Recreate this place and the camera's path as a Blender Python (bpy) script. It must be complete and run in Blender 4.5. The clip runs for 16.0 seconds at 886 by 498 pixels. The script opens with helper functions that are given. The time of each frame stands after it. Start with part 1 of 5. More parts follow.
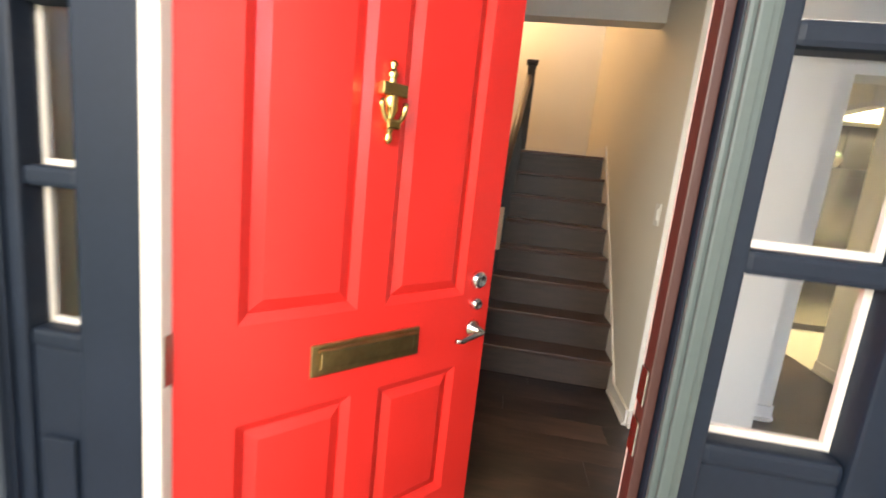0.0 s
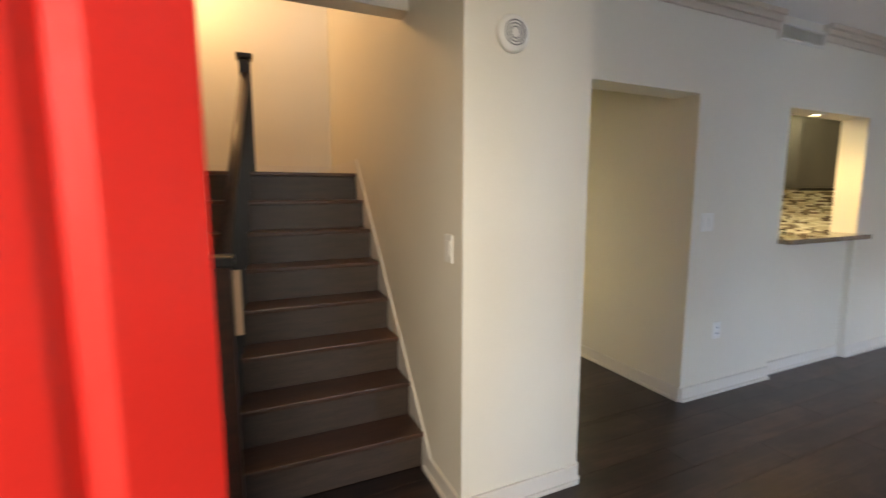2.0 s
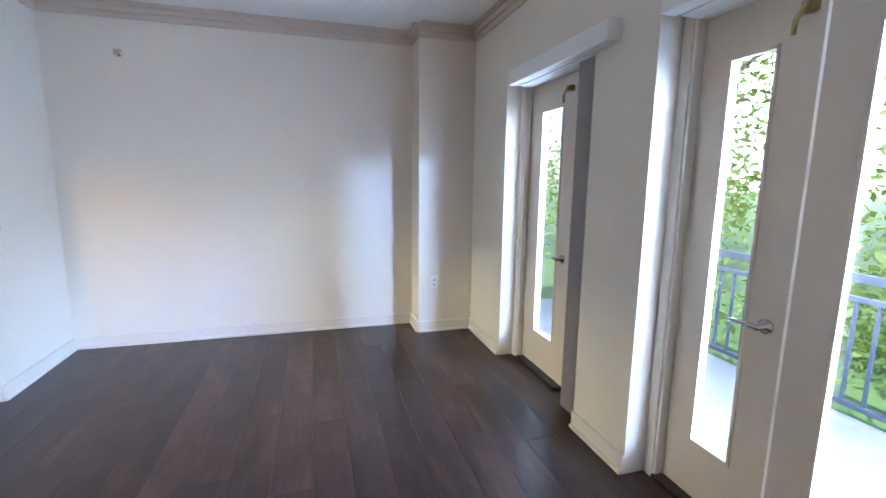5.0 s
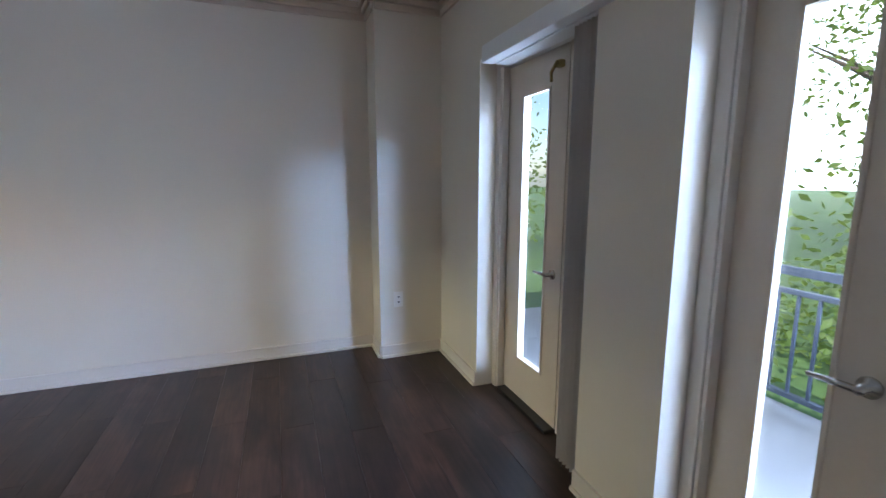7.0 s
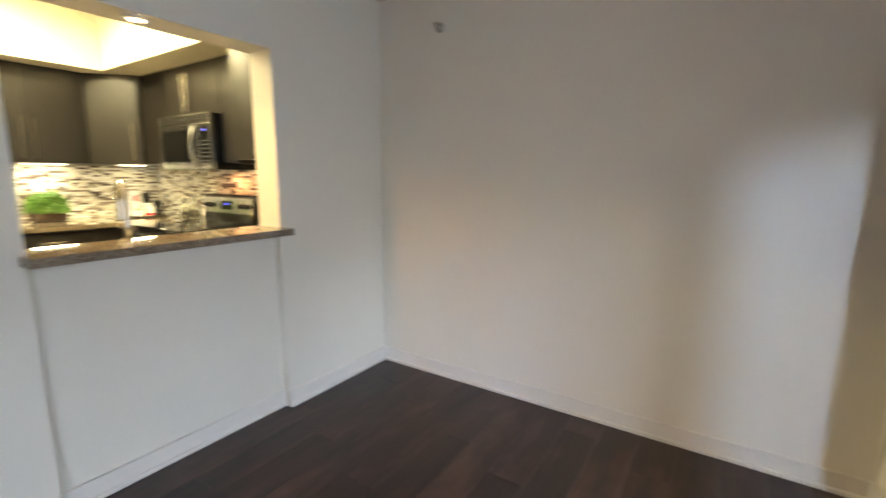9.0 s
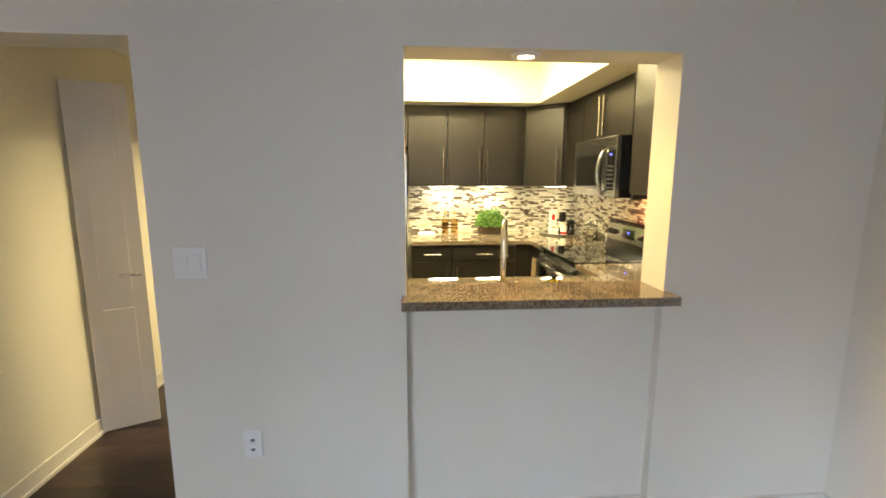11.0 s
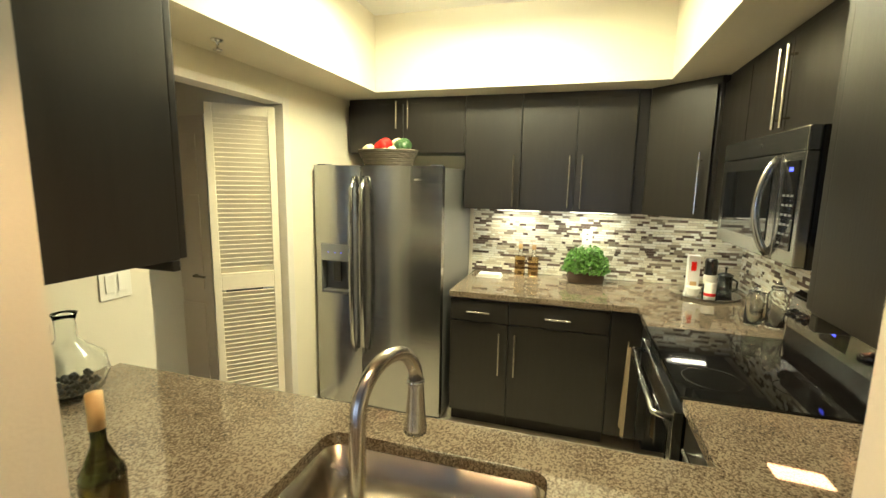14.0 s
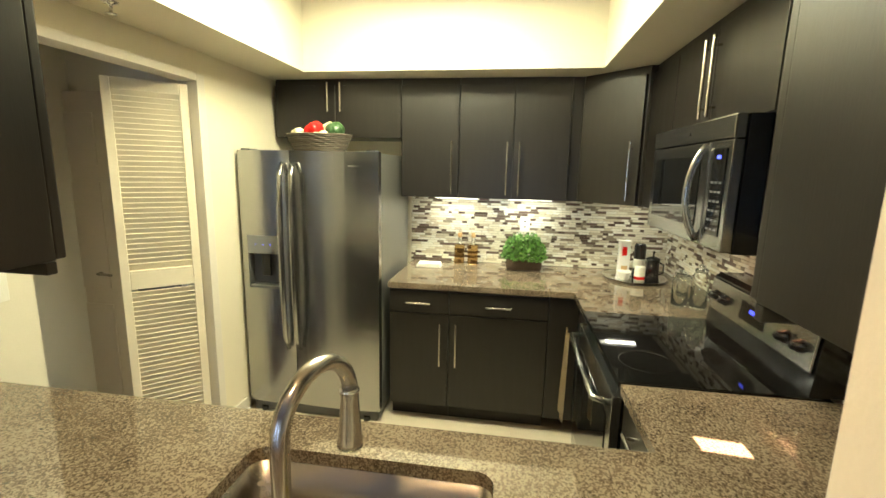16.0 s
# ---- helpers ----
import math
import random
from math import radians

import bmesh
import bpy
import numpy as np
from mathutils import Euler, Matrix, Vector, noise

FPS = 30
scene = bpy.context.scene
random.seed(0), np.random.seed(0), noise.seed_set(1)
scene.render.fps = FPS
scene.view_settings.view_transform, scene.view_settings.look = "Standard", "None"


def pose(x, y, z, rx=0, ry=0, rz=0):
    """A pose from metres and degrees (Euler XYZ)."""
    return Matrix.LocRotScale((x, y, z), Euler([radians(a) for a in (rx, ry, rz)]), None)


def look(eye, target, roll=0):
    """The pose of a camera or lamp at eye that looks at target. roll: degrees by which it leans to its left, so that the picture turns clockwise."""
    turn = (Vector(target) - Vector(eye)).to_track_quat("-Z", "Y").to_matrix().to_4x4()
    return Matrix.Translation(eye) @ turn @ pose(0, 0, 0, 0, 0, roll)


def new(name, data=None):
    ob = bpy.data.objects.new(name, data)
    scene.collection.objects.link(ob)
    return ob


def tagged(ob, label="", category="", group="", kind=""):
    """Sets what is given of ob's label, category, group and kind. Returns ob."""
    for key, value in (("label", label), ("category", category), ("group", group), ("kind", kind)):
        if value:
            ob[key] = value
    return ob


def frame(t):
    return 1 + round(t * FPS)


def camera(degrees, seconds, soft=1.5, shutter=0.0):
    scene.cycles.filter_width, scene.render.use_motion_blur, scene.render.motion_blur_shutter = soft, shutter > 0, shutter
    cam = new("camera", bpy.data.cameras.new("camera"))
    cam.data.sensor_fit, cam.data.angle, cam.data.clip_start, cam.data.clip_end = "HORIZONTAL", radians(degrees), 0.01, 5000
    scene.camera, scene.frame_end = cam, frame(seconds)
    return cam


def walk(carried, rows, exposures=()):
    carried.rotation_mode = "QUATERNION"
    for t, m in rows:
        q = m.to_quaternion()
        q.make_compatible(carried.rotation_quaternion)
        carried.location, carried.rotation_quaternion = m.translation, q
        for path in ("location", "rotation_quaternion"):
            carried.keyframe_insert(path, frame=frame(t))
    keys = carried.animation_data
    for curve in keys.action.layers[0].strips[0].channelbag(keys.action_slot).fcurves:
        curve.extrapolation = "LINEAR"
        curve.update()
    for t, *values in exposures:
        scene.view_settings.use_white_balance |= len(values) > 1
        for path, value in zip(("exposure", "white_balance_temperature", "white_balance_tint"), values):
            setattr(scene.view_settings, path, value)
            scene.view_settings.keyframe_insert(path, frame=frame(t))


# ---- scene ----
PATH = [
    (0, (0.172, 0.340, 1.259), (-0.079, 2.295, 0.918), 6.1),
    (0.2, (0.138, 0.420, 1.291), (0.004, 2.389, 0.968), 6.0),
    (0.5, (0.083, 0.530, 1.306), (0.117, 2.511, 1.034), 5.0),
    (1, (0.042, 0.725, 1.291), (0.317, 2.692, 1.050), 2.8),
    (1.2, (0.045, 0.823, 1.300), (0.409, 2.774, 1.050), 2.1),
    (1.5, (0.096, 0.949, 1.330), (0.581, 2.873, 1.078), 1.1),
    (2, (0.193, 1.156, 1.387), (1.007, 2.965, 1.135), 0.0),
    (2.5, (0.392, 1.309, 1.380), (1.584, 2.894, 1.117), -0.5),
    (3, (0.589, 1.371, 1.381), (2.125, 2.609, 1.057), -1.0),
    (3.5, (0.844, 1.376, 1.431), (2.630, 2.187, 1.042), -0.2),
    (4, (1.177, 1.365, 1.386), (3.102, 1.756, 1.013), 0.3),
    (4.5, (1.463, 1.319, 1.379), (3.432, 1.255, 1.034), 0.3),
    (5, (1.682, 1.256, 1.347), (3.577, 0.702, 1.031), 0.7),
    (7.5, (2.377, 1.048, 1.350), (4.228, 0.364, 1.029), -0.0),
    (8, (2.630, 1.022, 1.284), (4.603, 0.852, 1.009), 1.6),
    (8.5, (3.004, 0.949, 1.392), (4.919, 1.398, 1.028), 0.2),
    (9, (3.245, 1.005, 1.343), (4.895, 2.085, 1.014), 0.3),
    (9.5, (3.318, 1.046, 1.356), (4.574, 2.564, 1.015), -0.1),
    (10, (3.373, 1.047, 1.386), (4.188, 2.841, 1.043), -0.7),
    (10.2, (3.418, 1.077, 1.420), (4.055, 2.938, 1.064), -0.7),
    (12.5, (4.368, 2.220, 1.548), (4.157, 4.192, 1.284), 2.7),
    (13, (4.434, 2.468, 1.542), (4.083, 4.420, 1.286), 2.5),
    (13.5, (4.479, 2.678, 1.615), (3.979, 4.593, 1.325), 1.8),
    (14, (4.511, 2.782, 1.619), (3.945, 4.676, 1.317), 1.0),
    (14.5, (4.516, 2.877, 1.630), (4.060, 4.792, 1.279), 0.5),
    (15, (4.498, 2.888, 1.624), (4.121, 4.819, 1.265), 0.7),
    (15.5, (4.504, 2.896, 1.632), (4.142, 4.832, 1.284), 0.8),
    (16, (4.495, 2.867, 1.615), (4.198, 4.814, 1.264), 1.2),
]
cam = camera(90.0, 16.0, shutter=0.5)
walk(cam, [(t, look(eye, target, roll)) for t, eye, target, roll in PATH],
     exposures=[(0.0, 0.65, 6800, 10), (1.0, 0.7, 7300, 10), (1.5, 0.35, 7300, 10), (2.0, 0.4, 7200, 10), (2.5, 0.45, 7200, 10), (3.5, 0.75, 6400, 9), (5.0, 1.4, 5650, 9),
                (7.5, 0.35, 5900, 9), (8.5, 0.6, 7000, 9), (9.0, 0.6, 7400, 9), (10.0, 0.6, 7900, 10), (12.3, 0.15, 6700, 9), (14.0, -0.2, 6100, 6), (16.0, -0.2, 5950, 6)])

# ---- world and light ----
world = bpy.data.worlds.new("sky")
scene.world = world
world.use_nodes = True
wn = world.node_tree
sky = wn.nodes.new("ShaderNodeTexSky")
sky.sky_type, sky.sun_disc = "NISHITA", False
sky.sun_elevation, sky.sun_rotation = radians(52), radians(325)
wn.nodes["Background"].inputs[1].default_value = 0.15
wn.links.new(sky.outputs[0], wn.nodes["Background"].inputs[0])


def lamp(name, kind, m, energy, color, **more):
    data = bpy.data.lights.new(name, kind)
    data.energy, data.color = energy, color
    for key, value in more.items():
        if key == "size":
            data.size = value
        elif key == "size_y":
            data.shape, data.size_y = "RECTANGLE", value
        elif key == "angle":
            data.angle = value
        elif key == "radius":
            data.shadow_soft_size = value
        elif key == "spread":
            data.spread = value
        elif key == "spot":
            data.spot_size, data.spot_blend = value, 0.6
    ob = new(name, data)
    ob.matrix_basis = m
    return ob


lamp("sun", "SUN", look((0, 0, 0), (0.35, -0.50, -0.80)), 5.0, (1.0, 0.95, 0.86), angle=radians(0.6))
# daylight through the glazed doors: bright sky low over the trees, below the balcony above
lamp("sky_light", "AREA", look((0.0, -2.8, 2.75), (4.5, 0.8, 0.8)), 115, (0.44, 0.62, 1.0), size=2.4, size_y=0.8, spread=radians(64))
lamp("sky_light", "AREA", look((2.9, -2.9, 2.75), (2.4, 2.4, 0.5)), 40, (0.50, 0.66, 1.0), size=1.8, size_y=0.6, spread=radians(100))
lamp("window_light", "AREA", look((4.32, -0.45, 1.05), (4.5, 0.55, 0.85)), 16, (0.56, 0.70, 1.0), size=0.26, size_y=1.5)
lamp("window_light", "AREA", look((2.15, -0.50, 1.05), (2.45, 0.50, 0.85)), 9, (0.56, 0.70, 1.0), size=1.7, size_y=1.5)
lamp("window_light", "AREA", look((2.0, -0.85, 1.20), (3.0, -0.20, 1.0)), 62, (0.50, 0.66, 1.0), size=1.0, size_y=1.4)
# added area lamp over the porch, standing in for open sky at the entry
lamp("porch_daylight", "AREA", look((-0.9, -1.7, 2.2), (0.6, 3.0, 0.8)), 165, (1.0, 0.91, 0.80), size=2.4, size_y=2.0)
# lamps of the place
lamp("tray_light", "AREA", look((4.0, 4.9, 2.60), (4.0, 4.9, 0)), 75, (1.0, 0.90, 0.54), size=0.95, size_y=0.3)
lamp("tray_glow", "AREA", look((4.0, 4.9, 2.56), (4.0, 4.9, 5)), 14, (1.0, 0.90, 0.54), size=1.0, size_y=0.35)
lamp("under_cabinet_light", "AREA", look((4.10, 6.05, 1.415), (4.10, 6.05, 0)), 3.2, (1.0, 0.92, 0.66), size=0.30, size_y=0.05)
lamp("under_cabinet_light", "AREA", look((4.62, 6.05, 1.415), (4.62, 6.05, 0)), 3.2, (1.0, 0.92, 0.66), size=0.30, size_y=0.05)
lamp("under_cabinet_light", "AREA", look((5.30, 6.00, 1.415), (5.30, 6.00, 0)), 1.2, (1.0, 0.90, 0.62), size=0.20, size_y=0.05)
lamp("downlight_bulb", "SPOT", look((4.19, 3.15, 1.966), (4.19, 3.15, 0)), 36, (1.0, 0.62, 0.28), spot=radians(150), radius=0.04)
lamp("cooktop_light", "AREA", look((5.42, 4.72, 1.352), (5.50, 4.72, 0)), 2.2, (1.0, 0.45, 0.20), size=0.10, size_y=0.20)
lamp("stair_light", "POINT", pose(-0.1, 4.9, 3.1), 23, (1.0, 0.60, 0.28), radius=0.15)


# ---- materials ----
def mat(name, color, rough=0.6, metal=0.0, vary=0.12, scale=6.0, fine=90.0, bump=0.05, stretch=(1, 1, 1), island=0.0, rand=0.0, coat=0.0, dark=None, spec=0.5):
    """Procedural surface: a base colour, cloudy and grainy variation, fine relief."""
    m = bpy.data.materials.new(name)
    m.use_nodes = True
    nt = m.node_tree
    n, l = nt.nodes, nt.links
    b = n["Principled BSDF"]
    b.inputs["Metallic"].default_value = metal
    b.inputs["Coat Weight"].default_value = coat
    b.inputs["Specular IOR Level"].default_value = spec
    tc = n.new("ShaderNodeTexCoord")
    mp = n.new("ShaderNodeMapping")
    mp.inputs["Scale"].default_value = stretch
    l.new(tc.outputs["Object"], mp.inputs[0])
    big, small = n.new("ShaderNodeTexNoise"), n.new("ShaderNodeTexNoise")
    big.inputs["Scale"].default_value, big.inputs["Detail"].default_value = scale, 4
    small.inputs["Scale"].default_value, small.inputs["Detail"].default_value = fine, 3
    l.new(mp.outputs[0], big.inputs[0])
    l.new(mp.outputs[0], small.inputs[0])
    mix = n.new("ShaderNodeMath")
    mix.operation = "MULTIPLY_ADD"
    l.new(big.outputs[0], mix.inputs[0])
    mix.inputs[1].default_value = 0.6
    half = n.new("ShaderNodeMath")
    half.operation = "MULTIPLY"
    half.inputs[1].default_value = 0.4
    l.new(small.outputs[0], half.inputs[0])
    l.new(half.outputs[0], mix.inputs[2])
    value = mix.outputs[0]
    if island or rand:
        src = n.new("ShaderNodeNewGeometry" if island else "ShaderNodeObjectInfo")
        add = n.new("ShaderNodeMath")
        add.operation = "MULTIPLY_ADD"
        l.new(src.outputs["Random Per Island" if island else "Random"], add.inputs[0])
        add.inputs[1].default_value = island or rand
        l.new(value, add.inputs[2])
        sub = n.new("ShaderNodeMath")
        sub.operation = "SUBTRACT"
        l.new(add.outputs[0], sub.inputs[0])
        sub.inputs[1].default_value = 0.5 * (island or rand)
        value = sub.outputs[0]
    ramp = n.new("ShaderNodeValToRGB")
    lo = dark or [c * (1 - vary) for c in color]
    hi = [min(1, c * (1 + vary)) for c in color]
    ramp.color_ramp.elements[0].position, ramp.color_ramp.elements[1].position = 0.25, 0.75
    ramp.color_ramp.elements[0].color, ramp.color_ramp.elements[1].color = (*lo, 1), (*hi, 1)
    l.new(value, ramp.inputs[0])
    l.new(ramp.outputs[0], b.inputs["Base Color"])
    rr = n.new("ShaderNodeMapRange")
    rr.inputs["To Min"].default_value, rr.inputs["To Max"].default_value = max(0.02, rough * 0.8), min(1, rough * 1.2)
    l.new(big.outputs[0], rr.inputs[0])
    l.new(rr.outputs[0], b.inputs["Roughness"])
    if bump:
        bp = n.new("ShaderNodeBump")
        bp.inputs["Strength"].default_value, bp.inputs["Distance"].default_value = bump, 0.004
        l.new(small.outputs[0], bp.inputs["Height"])
        l.new(bp.outputs[0], b.inputs["Normal"])
    return m


def glass(name, tint=(1, 1, 1), rough=0.0):
    m = bpy.data.materials.new(name)
    m.use_nodes = True
    b = m.node_tree.nodes["Principled BSDF"]
    b.inputs["Base Color"].default_value = (*tint, 1)
    b.inputs["Transmission Weight"].default_value = 1
    b.inputs["Roughness"].default_value = rough
    b.inputs["IOR"].default_value = 1.45
    return m


def pane_glass(name):
    """Thin flat glazing: clear, with the gloss of glass."""
    m = bpy.data.materials.new(name)
    m.use_nodes = True
    n, l = m.node_tree.nodes, m.node_tree.links
    n.remove(n["Principled BSDF"])
    t, g, mix, f = (n.new("ShaderNode" + k) for k in ("BsdfTransparent", "BsdfGlossy", "MixShader", "LayerWeight"))
    f.inputs[0].default_value = 0.5
    soft = n.new("ShaderNodeMath")
    soft.operation = "POWER"
    soft.inputs[1].default_value = 4.0
    thin = n.new("ShaderNodeMath")
    thin.operation = "MULTIPLY_ADD"
    thin.inputs[1].default_value, thin.inputs[2].default_value = 0.6, 0.03
    l.new(f.outputs["Facing"], soft.inputs[0])
    l.new(soft.outputs[0], thin.inputs[0])
    g.inputs["Roughness"].default_value = 0.02
    l.new(thin.outputs[0], mix.inputs[0])
    l.new(t.outputs[0], mix.inputs[1])
    l.new(g.outputs[0], mix.inputs[2])
    l.new(mix.outputs[0], n["Material Output"].inputs[0])
    return m


def glow(name, color, strength):
    m = bpy.data.materials.new(name)
    m.use_nodes = True
    b = m.node_tree.nodes["Principled BSDF"]
    b.inputs["Base Color"].default_value = (*color, 1)
    b.inputs["Emission Color"].default_value = (*color, 1)
    b.inputs["Emission Strength"].default_value = strength
    return m


def mosaic(name, stops, rough):
    """Each piece takes one of a few colours."""
    m = mat(name, (0.5, 0.5, 0.5), rough, bump=0.02)
    n, l = m.node_tree.nodes, m.node_tree.links
    geo, ramp = n.new("ShaderNodeNewGeometry"), n.new("ShaderNodeValToRGB")
    ramp.color_ramp.interpolation = "CONSTANT"
    for i, (p, c) in enumerate(stops):
        e = ramp.color_ramp.elements[i] if i < 2 else ramp.color_ramp.elements.new(p)
        e.position, e.color = p, (*c, 1)
    l.new(geo.outputs["Random Per Island"], ramp.inputs[0])
    l.new(ramp.outputs[0], n["Principled BSDF"].inputs["Base Color"])
    return m


def mosaic_piece(name, like):
    """The same colours, drawn by lot for each loose piece."""
    m = like.copy()
    m.name = name
    n, l = m.node_tree.nodes, m.node_tree.links
    info = n.new("ShaderNodeObjectInfo")
    ramp = [k.to_node for k in l if k.from_socket.name == "Random Per Island"][0]
    l.new(info.outputs["Random"], ramp.inputs[0])
    return m


def granite(name):
    m = mat(name, (0.17, 0.12, 0.085), 0.035, vary=0.3, scale=9, fine=40, bump=0.0, spec=0.9)
    n, l = m.node_tree.nodes, m.node_tree.links
    tc, vor, ramp = n.new("ShaderNodeTexCoord"), n.new("ShaderNodeTexVoronoi"), n.new("ShaderNodeValToRGB")
    vor.inputs["Scale"].default_value = 260
    no = n.new("ShaderNodeTexNoise")
    no.inputs["Scale"].default_value, no.inputs["Detail"].default_value = 130, 6
    l.new(tc.outputs["Object"], vor.inputs[0])
    l.new(tc.outputs["Object"], no.inputs[0])
    big = n.new("ShaderNodeTexNoise")
    big.inputs["Scale"].default_value = 7
    l.new(tc.outputs["Object"], big.inputs[0])
    a = n.new("ShaderNodeMath")
    a.operation = "MULTIPLY_ADD"
    l.new(vor.outputs["Color"], a.inputs[0])
    a.inputs[1].default_value = 0.45
    l.new(no.outputs[0], a.inputs[2])
    b2 = n.new("ShaderNodeMath")
    b2.operation = "MULTIPLY_ADD"
    l.new(big.outputs[0], b2.inputs[0])
    b2.inputs[1].default_value = 0.35
    l.new(a.outputs[0], b2.inputs[2])
    cols = ((0.50, (0.036, 0.027, 0.021)), (0.70, (0.082, 0.059, 0.040)), (0.88, (0.140, 0.106, 0.073)), (1.0, (0.26, 0.21, 0.15)))
    for i, (p, c) in enumerate(cols):
        e = ramp.color_ramp.elements[i] if i < 2 else ramp.color_ramp.elements.new(p)
        e.position, e.color = p, (*c, 1)
    l.new(b2.outputs[0], ramp.inputs[0])
    l.new(ramp.outputs[0], n["Principled BSDF"].inputs["Base Color"])
    return m


def wood_planks(name, lo, mid, hi, rough):
    """Dark floor wood: long grain, broad cloudy streaks and knots, shifted from plank to plank."""
    m = mat(name, mid, rough, bump=0.0, spec=0.4)
    n, l = m.node_tree.nodes, m.node_tree.links
    b = n["Principled BSDF"]
    tc, info, mp = n.new("ShaderNodeTexCoord"), n.new("ShaderNodeObjectInfo"), n.new("ShaderNodeMapping")
    shift = n.new("ShaderNodeMath")
    shift.operation = "MULTIPLY"
    shift.inputs[1].default_value = 37.0
    l.new(info.outputs["Random"], shift.inputs[0])
    l.new(shift.outputs[0], mp.inputs["Location"])
    l.new(tc.outputs["Object"], mp.inputs[0])
    total = None
    for stretch, scale, detail, weight in (((0.8, 3.2, 1), 2.0, 5, 0.60), ((0.7, 14, 1), 4.0, 5, 0.30), ((5, 9, 1), 1.2, 2, 0.25)):
        q, no, k = n.new("ShaderNodeMapping"), n.new("ShaderNodeTexNoise"), n.new("ShaderNodeMath")
        q.inputs["Scale"].default_value = stretch
        no.inputs["Scale"].default_value, no.inputs["Detail"].default_value, no.inputs["Distortion"].default_value = scale, detail, 0.6
        l.new(mp.outputs[0], q.inputs[0])
        l.new(q.outputs[0], no.inputs[0])
        k.operation = "MULTIPLY_ADD"
        l.new(no.outputs[0], k.inputs[0])
        k.inputs[1].default_value, k.inputs[2].default_value = weight, -0.03
        if total is not None:
            l.new(total, k.inputs[2])
        total = k.outputs[0]
    tone = n.new("ShaderNodeMath")
    tone.operation = "MULTIPLY_ADD"
    l.new(info.outputs["Random"], tone.inputs[0])
    tone.inputs[1].default_value = 0.10
    l.new(total, tone.inputs[2])
    ramp = n.new("ShaderNodeValToRGB")
    for i, (p, c) in enumerate(((0.44, lo), (0.60, mid), (0.78, hi))):
        e = ramp.color_ramp.elements[i] if i < 2 else ramp.color_ramp.elements.new(p)
        e.position, e.color = p, (*c, 1)
    l.new(tone.outputs[0], ramp.inputs[0])
    l.new(ramp.outputs[0], b.inputs["Base Color"])
    bp = n.new("ShaderNodeBump")
    bp.inputs["Strength"].default_value, bp.inputs["Distance"].default_value = 0.04, 0.002
    l.new(total, bp.inputs["Height"])
    l.new(bp.outputs[0], b.inputs["Normal"])
    return m


def leafy(name, color):
    """Leaves that let part of the light through."""
    m = mat(name, color, 0.55, vary=0.4, scale=9, island=0.8, bump=0.0)
    n, l = m.node_tree.nodes, m.node_tree.links
    b, out = n["Principled BSDF"], n["Material Output"]
    t, mix = n.new("ShaderNodeBsdfTranslucent"), n.new("ShaderNodeMixShader")
    t.inputs[0].default_value = (color[0] * 2.4, color[1] * 2.2, color[2] * 1.2, 1)
    mix.inputs[0].default_value = 0.5
    l.new(b.outputs[0], mix.inputs[1])
    l.new(t.outputs[0], mix.inputs[2])
    l.new(mix.outputs[0], out.inputs[0])
    return m


WALL = mat("wall_paint", (0.73, 0.68, 0.57), 0.55, vary=0.04, scale=2.0, fine=160, bump=0.10)
KWALL = mat("kitchen_paint", (0.74, 0.68, 0.54), 0.5, vary=0.03, scale=2.0, fine=160, bump=0.08)
CEIL = mat("ceiling_paint", (0.80, 0.79, 0.77), 0.8, vary=0.03, scale=3, fine=120, bump=0.25)
TRIM = mat("trim_paint", (0.70, 0.65, 0.57), 0.35, vary=0.04, scale=5, fine=60, bump=0.03)
CROWN = mat("crown_paint", (0.58, 0.50, 0.40), 0.4, vary=0.04, scale=5, fine=60, bump=0.03)
WHITE = mat("white_paint", (0.80, 0.79, 0.76), 0.35, vary=0.03, scale=6, fine=60, bump=0.03)
DOORCREAM = mat("door_cream_paint", (0.66, 0.58, 0.47), 0.35, vary=0.04, scale=4, fine=70, bump=0.04)
RED = mat("red_door_paint", (0.72, 0.028, 0.022), 0.32, vary=0.06, scale=4, fine=120, bump=0.06)
NAVY = mat("navy_frame_paint", (0.009, 0.014, 0.024), 0.5, vary=0.2, scale=5, fine=80, bump=0.06, spec=0.2)
GREYGREEN = mat("grey_green_paint", (0.060, 0.080, 0.078), 0.55, vary=0.12, scale=5, fine=80, bump=0.05)
MAROON = mat("maroon_weatherstrip", (0.05, 0.018, 0.014), 0.5, vary=0.15, scale=8, bump=0.05)
PLANK = wood_planks("dark_wood_plank", (0.017, 0.011, 0.010), (0.036, 0.021, 0.017), (0.082, 0.044, 0.032), 0.32)
TREAD = mat("dark_wood_tread", (0.090, 0.040, 0.025), 0.32, vary=0.3, scale=3.0, fine=26, bump=0.08, stretch=(1.2, 9, 9), rand=0.2, dark=(0.030, 0.018, 0.014))
RISER = mat("dark_wood_riser", (0.064, 0.043, 0.032), 0.45, vary=0.35, scale=4.0, fine=30, bump=0.06, stretch=(1.2, 4, 9), rand=0.2, dark=(0.028, 0.021, 0.018))
TILE = mat("pale_floor_tile", (0.52, 0.46, 0.36), 0.35, vary=0.10, scale=3, fine=22, bump=0.05, stretch=(1, 8, 1), rand=0.3)
GROUT = mat("grout", (0.30, 0.27, 0.22), 0.9, bump=0.2)
SUB = mat("floor_joint", (0.035, 0.024, 0.02), 0.8, bump=0.0)
CAB = mat("espresso_wood", (0.016, 0.0135, 0.011), 0.34, vary=0.25, scale=5, fine=55, bump=0.05, stretch=(8, 8, 0.7), spec=0.5)
CABIN = mat("cabinet_inside", (0.012, 0.010, 0.009), 0.6)
